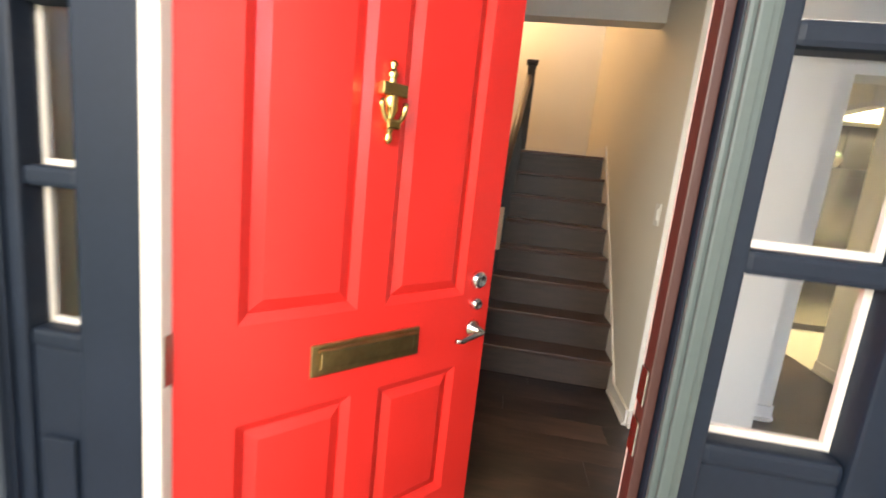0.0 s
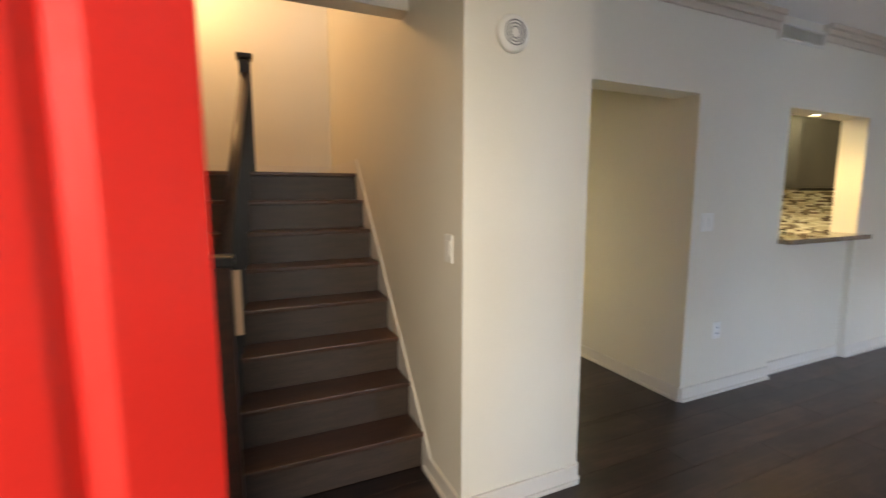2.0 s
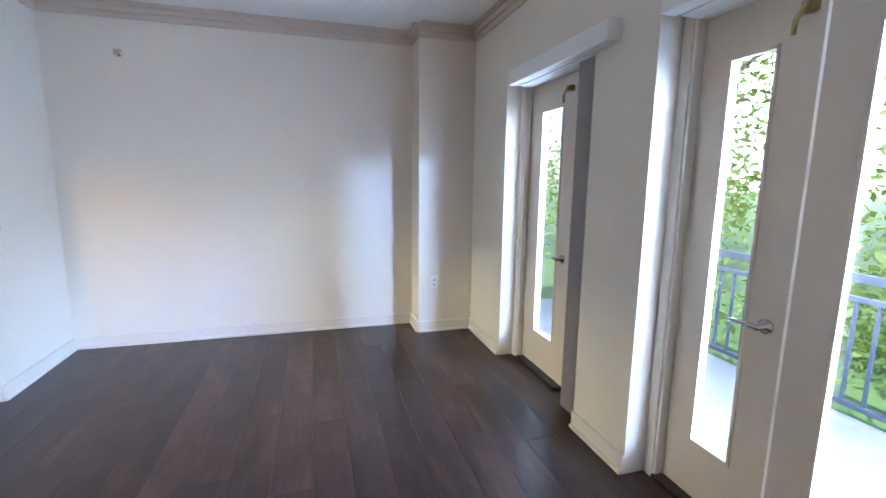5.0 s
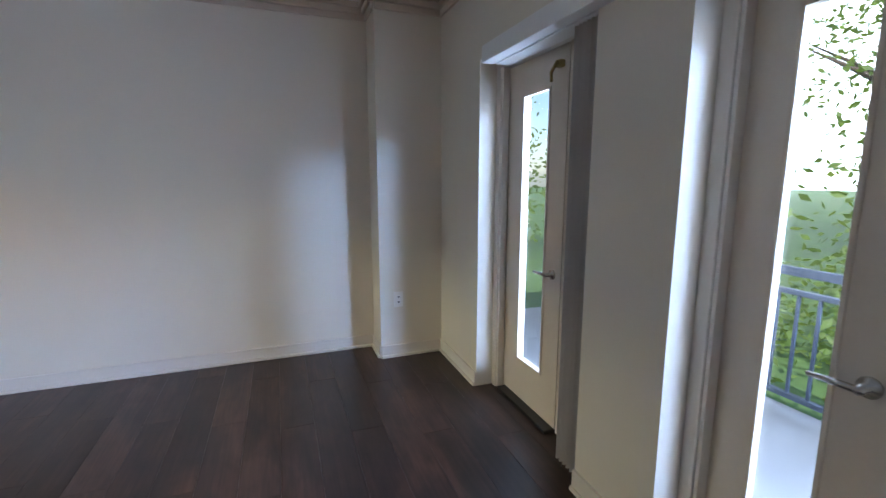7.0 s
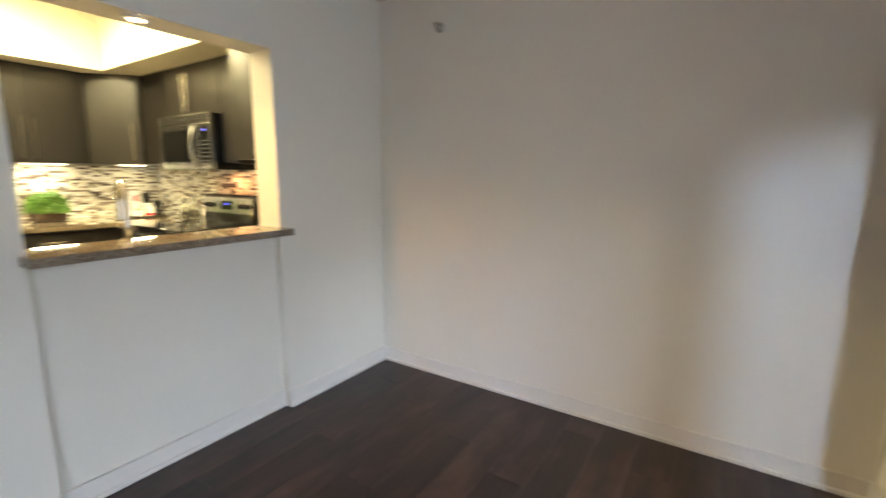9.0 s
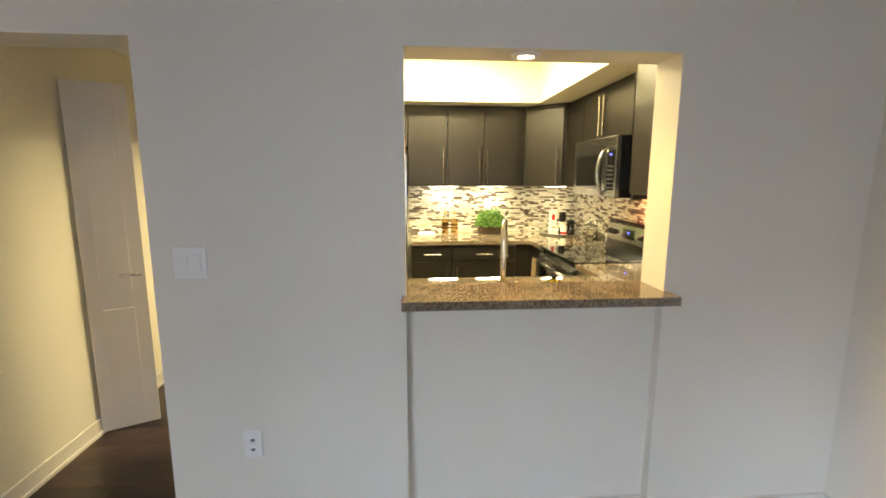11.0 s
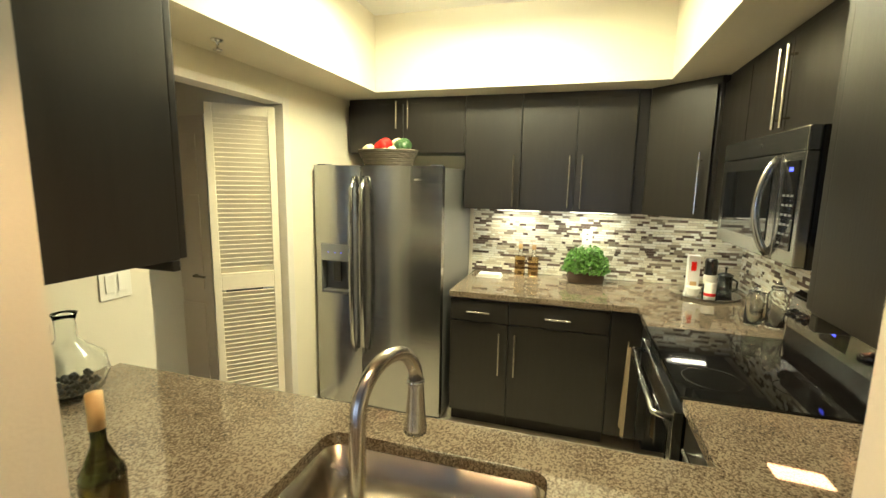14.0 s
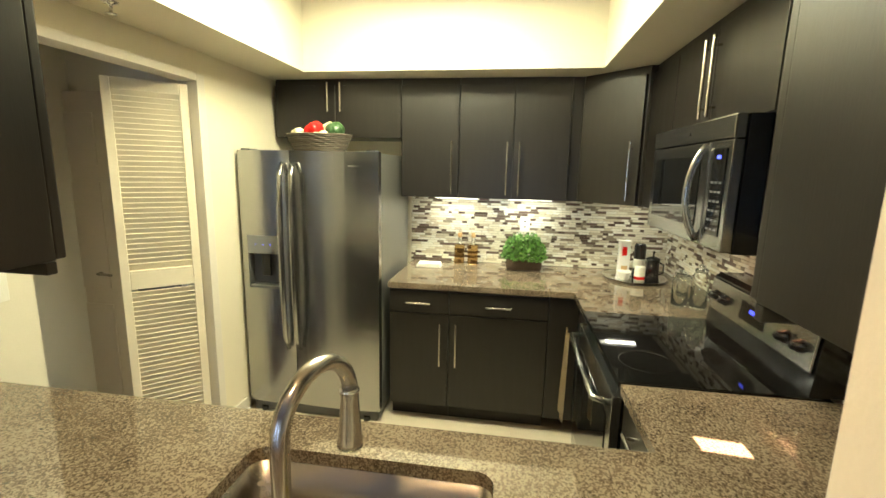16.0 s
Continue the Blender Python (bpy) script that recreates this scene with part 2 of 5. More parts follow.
STEEL = mat("brushed_steel", (0.42, 0.42, 0.41), 0.22, metal=1.0, vary=0.04, scale=2, fine=30, bump=0.0, stretch=(0.6, 0.6, 30))
STEELSIDE = mat("grey_steel_side", (0.30, 0.30, 0.28), 0.42, metal=0.6, vary=0.05, scale=4, fine=80, bump=0.05)
NICKEL = mat("brushed_nickel", (0.52, 0.49, 0.44), 0.25, metal=1.0, vary=0.05, fine=60, bump=0.01)
CHROME = mat("chrome", (0.72, 0.72, 0.72), 0.10, metal=1.0, vary=0.03, bump=0.0)
SINK = mat("sink_steel", (0.55, 0.50, 0.43), 0.26, metal=1.0, vary=0.06, scale=6, fine=60, bump=0.02)
BRASS = mat("polished_brass", (0.72, 0.50, 0.17), 0.22, metal=1.0, vary=0.15, scale=14, fine=80, bump=0.03)
OLDBRASS = mat("aged_brass", (0.42, 0.33, 0.14), 0.34, metal=1.0, vary=0.25, scale=14, fine=70, bump=0.05)
BLACK = mat("black_enamel", (0.012, 0.012, 0.012), 0.12, vary=0.1, bump=0.0)
BLACKGLASS = mat("black_glass", (0.006, 0.006, 0.006), 0.04, vary=0.1, bump=0.0)
BLACKMETAL = mat("black_metal", (0.014, 0.013, 0.013), 0.4, vary=0.2, bump=0.03)
GREYPLASTIC = mat("grey_plastic", (0.10, 0.10, 0.10), 0.4, bump=0.02)
PLASTIC = mat("white_plastic", (0.80, 0.78, 0.72), 0.3, vary=0.02, bump=0.0)
GRANITE = granite("brown_granite")
GLASS = glass("clear_glass", (0.98, 1, 0.99))
GREENGLASS = glass("olive_bottle_glass", (0.10, 0.12, 0.03))
PANE = pane_glass("window_glass")
LIGHTON = glow("lit_diffuser", (1.0, 0.93, 0.70), 14)
STRIPON = glow("lit_strip", (1.0, 0.93, 0.72), 9)
BULBON = glow("lit_bulb", (1.0, 0.80, 0.50), 20)
BLUELED = glow("blue_led", (0.06, 0.08, 1.0), 2.5)
MOSAIC = mosaic("mosaic_tile", ((0.0, (0.74, 0.70, 0.58)), (0.30, (0.58, 0.52, 0.40)), (0.50, (0.10, 0.072, 0.058)), (0.60, (0.26, 0.22, 0.17)), (0.70, (0.80, 0.78, 0.70)), (0.90, (0.16, 0.115, 0.095))), 0.18)
MOSAICPIECE = mosaic_piece("mosaic_tile_piece", MOSAIC)
LOUVER = mat("louver_paint", (0.80, 0.72, 0.56), 0.45, vary=0.05, bump=0.05)
PORCH = mat("porch_concrete", (0.30, 0.28, 0.26), 0.85, vary=0.2, scale=4, bump=0.3)
GRASS = mat("ground_grass", (0.06, 0.11, 0.03), 0.9, vary=0.4, scale=3, fine=60, bump=0.6)
SIDING = mat("exterior_siding", (0.030, 0.038, 0.050), 0.5, vary=0.15, scale=4, bump=0.1)
LEAF = leafy("tree_leaf", (0.12, 0.17, 0.05))
SKYGLOW = glow("sky_backdrop_glow", (0.86, 0.93, 1.0), 2.2)
HERB = mat("herb_leaf", (0.13, 0.27, 0.055), 0.5, vary=0.4, scale=20, island=0.9, bump=0.0)
BARK = mat("bark", (0.10, 0.075, 0.055), 0.9, vary=0.3, scale=10, bump=0.5, stretch=(4, 4, 1))
WICKER = mat("dark_wicker", (0.085, 0.068, 0.05), 0.7, vary=0.4, scale=30, fine=120, bump=0.3, island=0.5)
PEPPER = mat("red_pepper", (0.62, 0.015, 0.012), 0.22, vary=0.2, scale=12, bump=0.02)
GREENVEG = mat("green_vegetable", (0.03, 0.075, 0.022), 0.4, vary=0.4, scale=40, fine=160, bump=0.3)
CREAMVEG = mat("cream_vegetable", (0.66, 0.58, 0.36), 0.55, vary=0.2, scale=40, fine=150, bump=0.3)
CLOTH = mat("tan_cloth", (0.36, 0.28, 0.17), 0.95, vary=0.15, scale=30, fine=300, bump=0.5)
LINEN = mat("white_linen", (0.78, 0.75, 0.68), 0.95, vary=0.06, scale=30, fine=300, bump=0.4)
AMBER = glass("amber_oil", (0.62, 0.42, 0.17))
SOAP = glass("yellow_soap", (0.85, 0.80, 0.05))
PEBBLE = mat("dark_pebble", (0.03, 0.03, 0.03), 0.4, vary=0.5, island=0.5)
CORK = mat("cork_foil", (0.55, 0.36, 0.16), 0.45, vary=0.15, scale=20)
BLIND = mat("vertical_blind", (0.55, 0.53, 0.50), 0.6, vary=0.05, bump=0.05)
RAILM = mat("balcony_rail_metal", (0.05, 0.06, 0.08), 0.45, vary=0.2, bump=0.05)
TAGM = mat("paper_tag", (0.75, 0.52, 0.33), 0.8, bump=0.05)


# ---- building helpers ----
def box(bm, x0, x1, y0, y1, z0, z1, bevel=0.0):
    """A box between two corners, its edges rounded off by bevel."""
    r = bmesh.ops.create_cube(bm, size=1)
    vs = r["verts"]
    m = Matrix.Translation(((x0 + x1) / 2, (y0 + y1) / 2, (z0 + z1) / 2)) @ Matrix.Diagonal((abs(x1 - x0), abs(y1 - y0), abs(z1 - z0), 1))
    bmesh.ops.transform(bm, matrix=m, verts=vs)
    if bevel:
        es = list({e for v in vs for e in v.link_edges})
        bmesh.ops.bevel(bm, geom=es, offset=bevel, segments=2, affect="EDGES", profile=0.6)
    return bm


def B(*a, bevel=0.0):
    return box(bmesh.new(), *a, bevel=bevel)


def rod(bm, p, q, r, r2=None, n=12):
    """A round bar from p to q."""
    p, q = Vector(p), Vector(q)
    d = q - p
    m = Matrix.Translation((p + q) / 2) @ d.to_track_quat("Z", "Y").to_matrix().to_4x4()
    bmesh.ops.create_cone(bm, cap_ends=True, segments=n, radius1=r, radius2=r if r2 is None else r2, depth=d.length, matrix=m)
    return bm


def R(p, q, r, r2=None, n=12):
    return rod(bmesh.new(), p, q, r, r2, n)


def lathe(bm, profile, at=(0, 0, 0), n=24, m=None):
    """Turns a profile of (radius, height) about a vertical axis."""
    rings = []
    for r, z in profile:
        rings.append([bm.verts.new((r * math.cos(2 * math.pi * i / n), r * math.sin(2 * math.pi * i / n), z)) for i in range(n)])
    for a, b in zip(rings, rings[1:]):
        for i in range(n):
            bm.faces.new((a[i], a[(i + 1) % n], b[(i + 1) % n], b[i]))
    closed = tuple(profile[0]) == tuple(profile[-1])
    if profile[0][0] > 1e-4 and not closed:
        bm.faces.new(rings[0][::-1])
    if profile[-1][0] > 1e-4 and not closed:
        bm.faces.new(rings[-1])
    vs = [v for ring in rings for v in ring]
    bmesh.ops.transform(bm, matrix=Matrix.Translation(at) @ (m or Matrix()), verts=vs)
    for f in bm.faces:
        f.smooth = True
    return bm


def L(profile, at=(0, 0, 0), n=24, m=None):
    return lathe(bmesh.new(), profile, at, n, m)


def tube(bm, pts, r, n=10, cap=True):
    """A bent round tube through points; r may be one number or one for each point."""
    pts = [Vector(p) for p in pts]
    rs = r if isinstance(r, (list, tuple)) else [r] * len(pts)
    rings, side = [], None
    for i, p in enumerate(pts):
        d = (pts[min(i + 1, len(pts) - 1)] - pts[max(i - 1, 0)]).normalized()
        if side is None:
            side = d.orthogonal().normalized()
        side = (side - d * side.dot(d)).normalized()
        up = d.cross(side)
        rings.append([bm.verts.new(p + rs[i] * (math.cos(2 * math.pi * k / n) * side + math.sin(2 * math.pi * k / n) * up)) for k in range(n)])
    for a, b in zip(rings, rings[1:]):
        for k in range(n):
            f = bm.faces.new((a[k], a[(k + 1) % n], b[(k + 1) % n], b[k]))
            f.smooth = True
    if cap:
        bm.faces.new(rings[0][::-1])
        bm.faces.new(rings[-1])
    return bm


def prism(bm, outline, z0, z1):
    """Raises a plan outline from z0 to z1."""
    lo, hi = [bm.verts.new((x, y, z0)) for x, y in outline], [bm.verts.new((x, y, z1)) for x, y in outline]
    bm.faces.new(lo[::-1]), bm.faces.new(hi)
    k = len(outline)
    for i in range(k):
        bm.faces.new((lo[i], lo[(i + 1) % k], hi[(i + 1) % k], hi[i]))
    return bm


def mesh_of(name, bm, material):
    bmesh.ops.recalc_face_normals(bm, faces=bm.faces)
    me = bpy.data.meshes.new(name)
    bm.to_mesh(me)
    bm.free()
    me.materials.append(material)
    return me


def thing(name, label, category, at=(0, 0, 0), rz=0.0, group=""):
    ob = new(name)
    ob.matrix_basis = pose(*at, 0, 0, rz)
    ob.empty_display_size = 0.1
    return tagged(ob, label, category, group)


def part(name, bm, material, parent, label="", local=False):
    """One mesh under a thing or a part; its coordinates are the world's, or with local those of its thing."""
    ob = new(name, mesh_of(name, bm, material) if isinstance(bm, bmesh.types.BMesh) else bm)
    ob.parent = parent
    if not local and parent.type == "EMPTY":
        ob.matrix_parent_inverse = parent.matrix_basis.inverted()
    return tagged(ob, label)


def solo(name, bm, material, label, category, group=""):
    return tagged(new(name, mesh_of(name, bm, material)), label, category, group)


def setting(name, bm, material, label=""):
    return tagged(new(name, mesh_of(name, bm, material)), label, kind="structure")


def wall(name, x0, x1, y0, y1, z0=0.0, z1=2.66, material=WALL, holes=(), label="painted plaster wall"):
    """A wall along its longer side, with holes (from, to, bottom, top) through it."""
    bm, along = bmesh.new(), x1 - x0 > y1 - y0
    a, b = (x0, x1) if along else (y0, y1)

    def piece(p, q, lo, hi):
        if q - p > 1e-4 and hi - lo > 1e-4:
            box(bm, p, q, y0, y1, lo, hi) if along else box(bm, x0, x1, p, q, lo, hi)
    for p, q, lo, hi in sorted(holes):
        piece(a, p, z0, z1)
        piece(p, q, z0, lo)
        piece(p, q, hi, z1)
        a = q
    piece(a, b, z0, z1)
    return setting(name, bm, material, label)


# ---- large structure ----
H = 2.565
YK = 3.07
floor = setting("floor", prism(bmesh.new(), ((-1.15, 1.0), (0.95, 1.0), (0.95, -0.30), (5.75, -0.30), (5.75, 6.35), (-1.15, 6.35)), -0.12, -0.012), SUB, "dark wood plank floor")
setting("ground", B(-60, 60, -60, 60, -0.50, -0.14), GRASS, "grassy ground")
setting("porch", B(-2.5, 0.85, -2.4, 0.93, -0.14, -0.03), PORCH, "concrete porch slab")
setting("balcony_floor", B(0.95, 6.2, -1.8, -0.32, -0.14, -0.04), PORCH, "concrete balcony slab")

# living room
wall("wall_kitchen_side", 1.89, 5.62, YK, 3.25, holes=((1.89, 2.785, 0, 1.99), (3.722, 4.772, 0, 1.978)))
setting("wall_below_ledge", B(3.722, 4.772, 3.12, 3.25, 0, 1.02), WALL, "painted half wall below the granite ledge")
wall("wall_east", 5.62, 5.75, -0.30, 6.35, z1=2.9)
setting("wall_pier", B(5.345, 5.62, -0.30, 0.402, 0, H), WALL, "painted corner pier")
wall("wall_south", 1.0, 5.345, -0.30, -0.08, holes=((1.10, 3.235, 0, 2.02), (3.655, 4.685, 0, 2.02)))
wall("wall_entry_return", 0.85, 1.0, -0.30, 1.06)
wall("wall_west", -1.15, -1.0, 0.93, 6.35, z1=5.0)
wall("wall_entry", -1.0, 0.85, 1.03, 1.09, holes=((-0.75, 0.80, 0, 2.42),), material=WALL)
# stair core and hall
setting("wall_stair", B(0.975, 1.594, 2.705, 6.2, 0, 4.6), WALL, "painted wall beside the stairs")
setting("wall_column_return", B(1.594, 1.89, 3.062, 6.2, 0, H), WALL, "painted wall of the hall")
wall("wall_landing", -1.0, 0.975, 5.45, 5.6, z1=4.9)
setting("wall_header", B(-1.0, 0.975, 3.30, 3.42, 2.26, H), WHITE, "white painted header above the stairs")
setting("wall_upper_flight", B(-1.0, 0.03, 3.62, 3.72, 1.03, 4.6), WALL, "painted wall below the upper flight of stairs")
setting("ceiling", prism(bmesh.new(), ((-1.0, 1.06), (0.85, 1.06), (0.85, -0.3), (5.62, -0.3), (5.62, 3.25), (0.975, 3.25), (0.975, 3.36), (-1.0, 3.36)), H, H + 0.12), CEIL, "white textured ceiling")
setting("ceiling_stairwell", B(-1.15, 1.6, 3.36, 6.35, 4.6, 4.75), CEIL, "white stairwell ceiling")
setting("ceiling_hall", B(1.594, 2.72, 3.25, 6.35, 2.30, 2.42), CEIL, "white hall ceiling")
# kitchen shell
wall("wall_kitchen_west", 2.70, 2.80, 4.10, 6.35, material=KWALL, holes=((4.10, 5.17, 0, 2.095),), label="cream painted kitchen wall")
setting("wall_hall_corner", B(2.785, 2.90, 3.25, 4.10, 0, H + 0.1), WALL, "cream painted wall end")
wall("wall_kitchen_north", 1.594, 5.62, 6.22, 6.35, material=KWALL, z1=2.9, label="cream painted kitchen wall")
wall("wall_laundry_back", 1.6, 2.70, 5.95, 6.0, material=KWALL)
wall("wall_closet", 1.6, 2.70, 5.22, 5.28, material=KWALL, holes=((2.16, 2.69, 0, 2.06),), z1=2.3)
setting("soffit_kitchen", prism(bmesh.new(), ((2.80, 3.25), (5.62, 3.25), (5.62, 3.90), (2.80, 3.90)), 2.212, 2.75), KWALL, "cream dropped soffit")
setting("soffit_kitchen_north", B(2.80, 5.62, 5.66, 6.22, 2.212, 2.75), KWALL, "cream dropped soffit")
setting("soffit_kitchen_west", B(2.80, 3.15, 3.90, 5.66, 2.212, 2.75), KWALL, "cream dropped soffit")
setting("soffit_kitchen_east", B(4.985, 5.62, 3.90, 5.66, 2.212, 2.75), KWALL, "cream dropped soffit")
setting("ceiling_tray", B(3.10, 5.05, 3.85, 5.70, 2.70, 2.80), WHITE, "white ceiling of the light tray")
setting("roof_kitchen", B(1.6, 5.75, 3.2, 6.35, 2.80, 2.92), CEIL, "flat slab above the kitchen")


def base_run(p, q, side):
    """Baseboard with a shoe along a wall; side points into the room."""
    (x0, y0), (x1, y1), (sx, sy) = p, q, side
    for h0, h1, d, bv in ((0.0, 0.095, 0.014, 0.004), (0.0, 0.022, 0.026, 0.006)):
        bm = B(min(x0, x1, x0 + sx * d, x1 + sx * d), max(x0, x1, x0 + sx * d, x1 + sx * d), min(y0, y1, y0 + sy * d, y1 + sy * d), max(y0, y1, y0 + sy * d, y1 + sy * d), h0, h1, bevel=bv)
        setting("baseboard", bm, TRIM, "off-white painted baseboard")


for run in (((2.785, YK), (3.722, YK), (0, -1)), ((3.722, 3.12), (4.772, 3.12), (0, -1)), ((4.772, YK), (5.62, YK), (0, -1)),
            ((5.62, 0.402), (5.62, YK), (-1, 0)), ((5.345, 0.402), (5.62, 0.402), (0, 1)), ((5.345, -0.08), (5.345, 0.402), (-1, 0)),
            ((4.685, -0.08), (5.345, -0.08), (0, 1)), ((3.235, -0.08), (3.655, -0.08), (0, 1)), ((2.785, YK), (2.785, 4.10), (-1, 0)),
            ((0.975, 2.705), (1.594, 2.705), (0, -1)), ((1.594, 2.705), (1.594, 3.062), (1, 0)), ((1.594, 3.062), (1.89, 3.062), (0, -1)),
            ((0.975, 2.705), (0.975, 3.10), (-1, 0)), ((1.89, 3.062), (1.89, 5.22), (1, 0)), ((2.80, 5.17), (2.80, 5.385), (1, 0)), ((-1.0, 1.06), (-1.0, 3.1), (1, 0)), ((1.0, -0.08), (1.0, 1.06), (1, 0))):
    base_run(*run)


def crown(p, q, side):
    (x0, y0), (x1, y1), (sx, sy) = p, q, side
    for lo, hi, d in ((H - 0.110, H - 0.065, 0.018), (H - 0.067, H - 0.03, 0.04), (H - 0.032, H, 0.062)):
        bm = B(min(x0, x1, x0 + sx * d, x1 + sx * d), max(x0, x1, x0 + sx * d, x1 + sx * d), min(y0, y1, y0 + sy * d, y1 + sy * d), max(y0, y1, y0 + sy * d, y1 + sy * d), lo, hi, bevel=0.006)
        setting("trim", bm, CROWN, "tan painted crown moulding")


for run in (((1.89, YK), (3.488, YK), (0, -1)), ((4.012, YK), (5.62, YK), (0, -1)), ((5.62, 0.402), (5.62, YK), (-1, 0)), ((5.345, 0.402), (5.62, 0.402), (0, 1)),
            ((5.345, -0.08), (5.345, 0.402), (-1, 0)), ((1.0, -0.08), (5.345, -0.08), (0, 1))):
    crown(*run)

# granite ledge in the opening
ledge = thing("granite_ledge", "polished brown granite ledge on the half wall", "ledge", (4.25, 3.12, 1.02))
part("slab", prism(bmesh.new(), ((3.705, 2.975), (4.79, 2.975), (4.79, YK - 0.001), (4.770, YK - 0.001), (4.770, 3.262), (3.724, 3.262), (3.724, YK - 0.001), (3.705, YK - 0.001)), 1.02, 1.055), GRANITE, ledge)


# ---- stairs ----
def staircase():
    st = thing("staircase", "dark wood stairs with brown-black risers up to a landing", "stairs", (0.4, 3.1, 0))
    x0, x1, y, rise, run = -0.02, 0.965, 3.13, 0.191, 0.187
    for i in range(8):
        part("riser", B(x0, x1, y + i * run, y + i * run + 0.02, i * rise, (i + 1) * rise - 0.026), RISER, st)
        far = y + (i + 1) * run + 0.02 if i < 7 else 5.45
        part("tread", B(x0, x1, y + i * run - 0.024, far, (i + 1) * rise - 0.025, (i + 1) * rise, bevel=0.006), TREAD, st)
    sk = bmesh.new()
    prof = [(y - 0.10, 0.0), (y - 0.10, 0.10), (y + 7 * run, 8 * rise + 0.10), (5.45, 8 * rise + 0.10), (5.45, 8 * rise - 0.05), (y + 7 * run + 0.05, 8 * rise - 0.05), (y + 0.1, 0)]
    lo, hi = [sk.verts.new((0.963, a, b)) for a, b in prof], [sk.verts.new((0.976, a, b)) for a, b in prof]
    sk.faces.new(lo), sk.faces.new(hi[::-1])
    for i in range(len(prof)):
        sk.faces.new((lo[i], hi[i], hi[(i + 1) % len(prof)], lo[(i + 1) % len(prof)]))
    part("skirt_board", sk, TRIM, st, "off-white skirt board")
    part("landing_baseboard", B(-1.0, 0.963, 5.436, 5.45, 8 * rise, 8 * rise + 0.10, bevel=0.004), TRIM, st)
    ra = thing("stair_railing", "black wooden stair railing with square newel posts", "railing", (0.08, 3.1, 0))
    part("newel_post", B(0.057, 0.137, 3.03, 3.11, 0, 1.10, bevel=0.006), TREAD, ra)
    part("newel_cap", B(0.042, 0.152, 3.015, 3.125, 1.10, 1.145, bevel=0.01), BLACKMETAL, ra)
    part("newel_post", B(0.215, 0.285, 4.42, 4.49, 1.53, 2.25, bevel=0.006), BLACKMETAL, ra)
    part("newel_cap", B(0.20, 0.30, 4.405, 4.505, 2.25, 2.285, bevel=0.01), BLACKMETAL, ra)
    part("handrail", tube(bmesh.new(), [(0.10, 3.07, 1.04), (0.245, 4.455, 2.16)], 0.026), TREAD, ra)
    for i in range(14):
        yy = 3.18 + i * 0.095
        part("baluster", B(0.092 + (yy - 3.07) * 0.105, 0.108 + (yy - 3.07) * 0.105, yy - 0.008, yy + 0.008, max(0.19, min(8, int((yy - y) / run) + 1) * rise), 1.03 + (yy - 3.07) * 0.81, bevel=0.002), BLACKMETAL, ra)
    tag = solo("paper_tag", B(0.142, 0.172, 3.024, 3.028, 0.83, 1.09, bevel=0.001), TAGM, "orange and white paper tag on the newel post", "tag")


staircase()


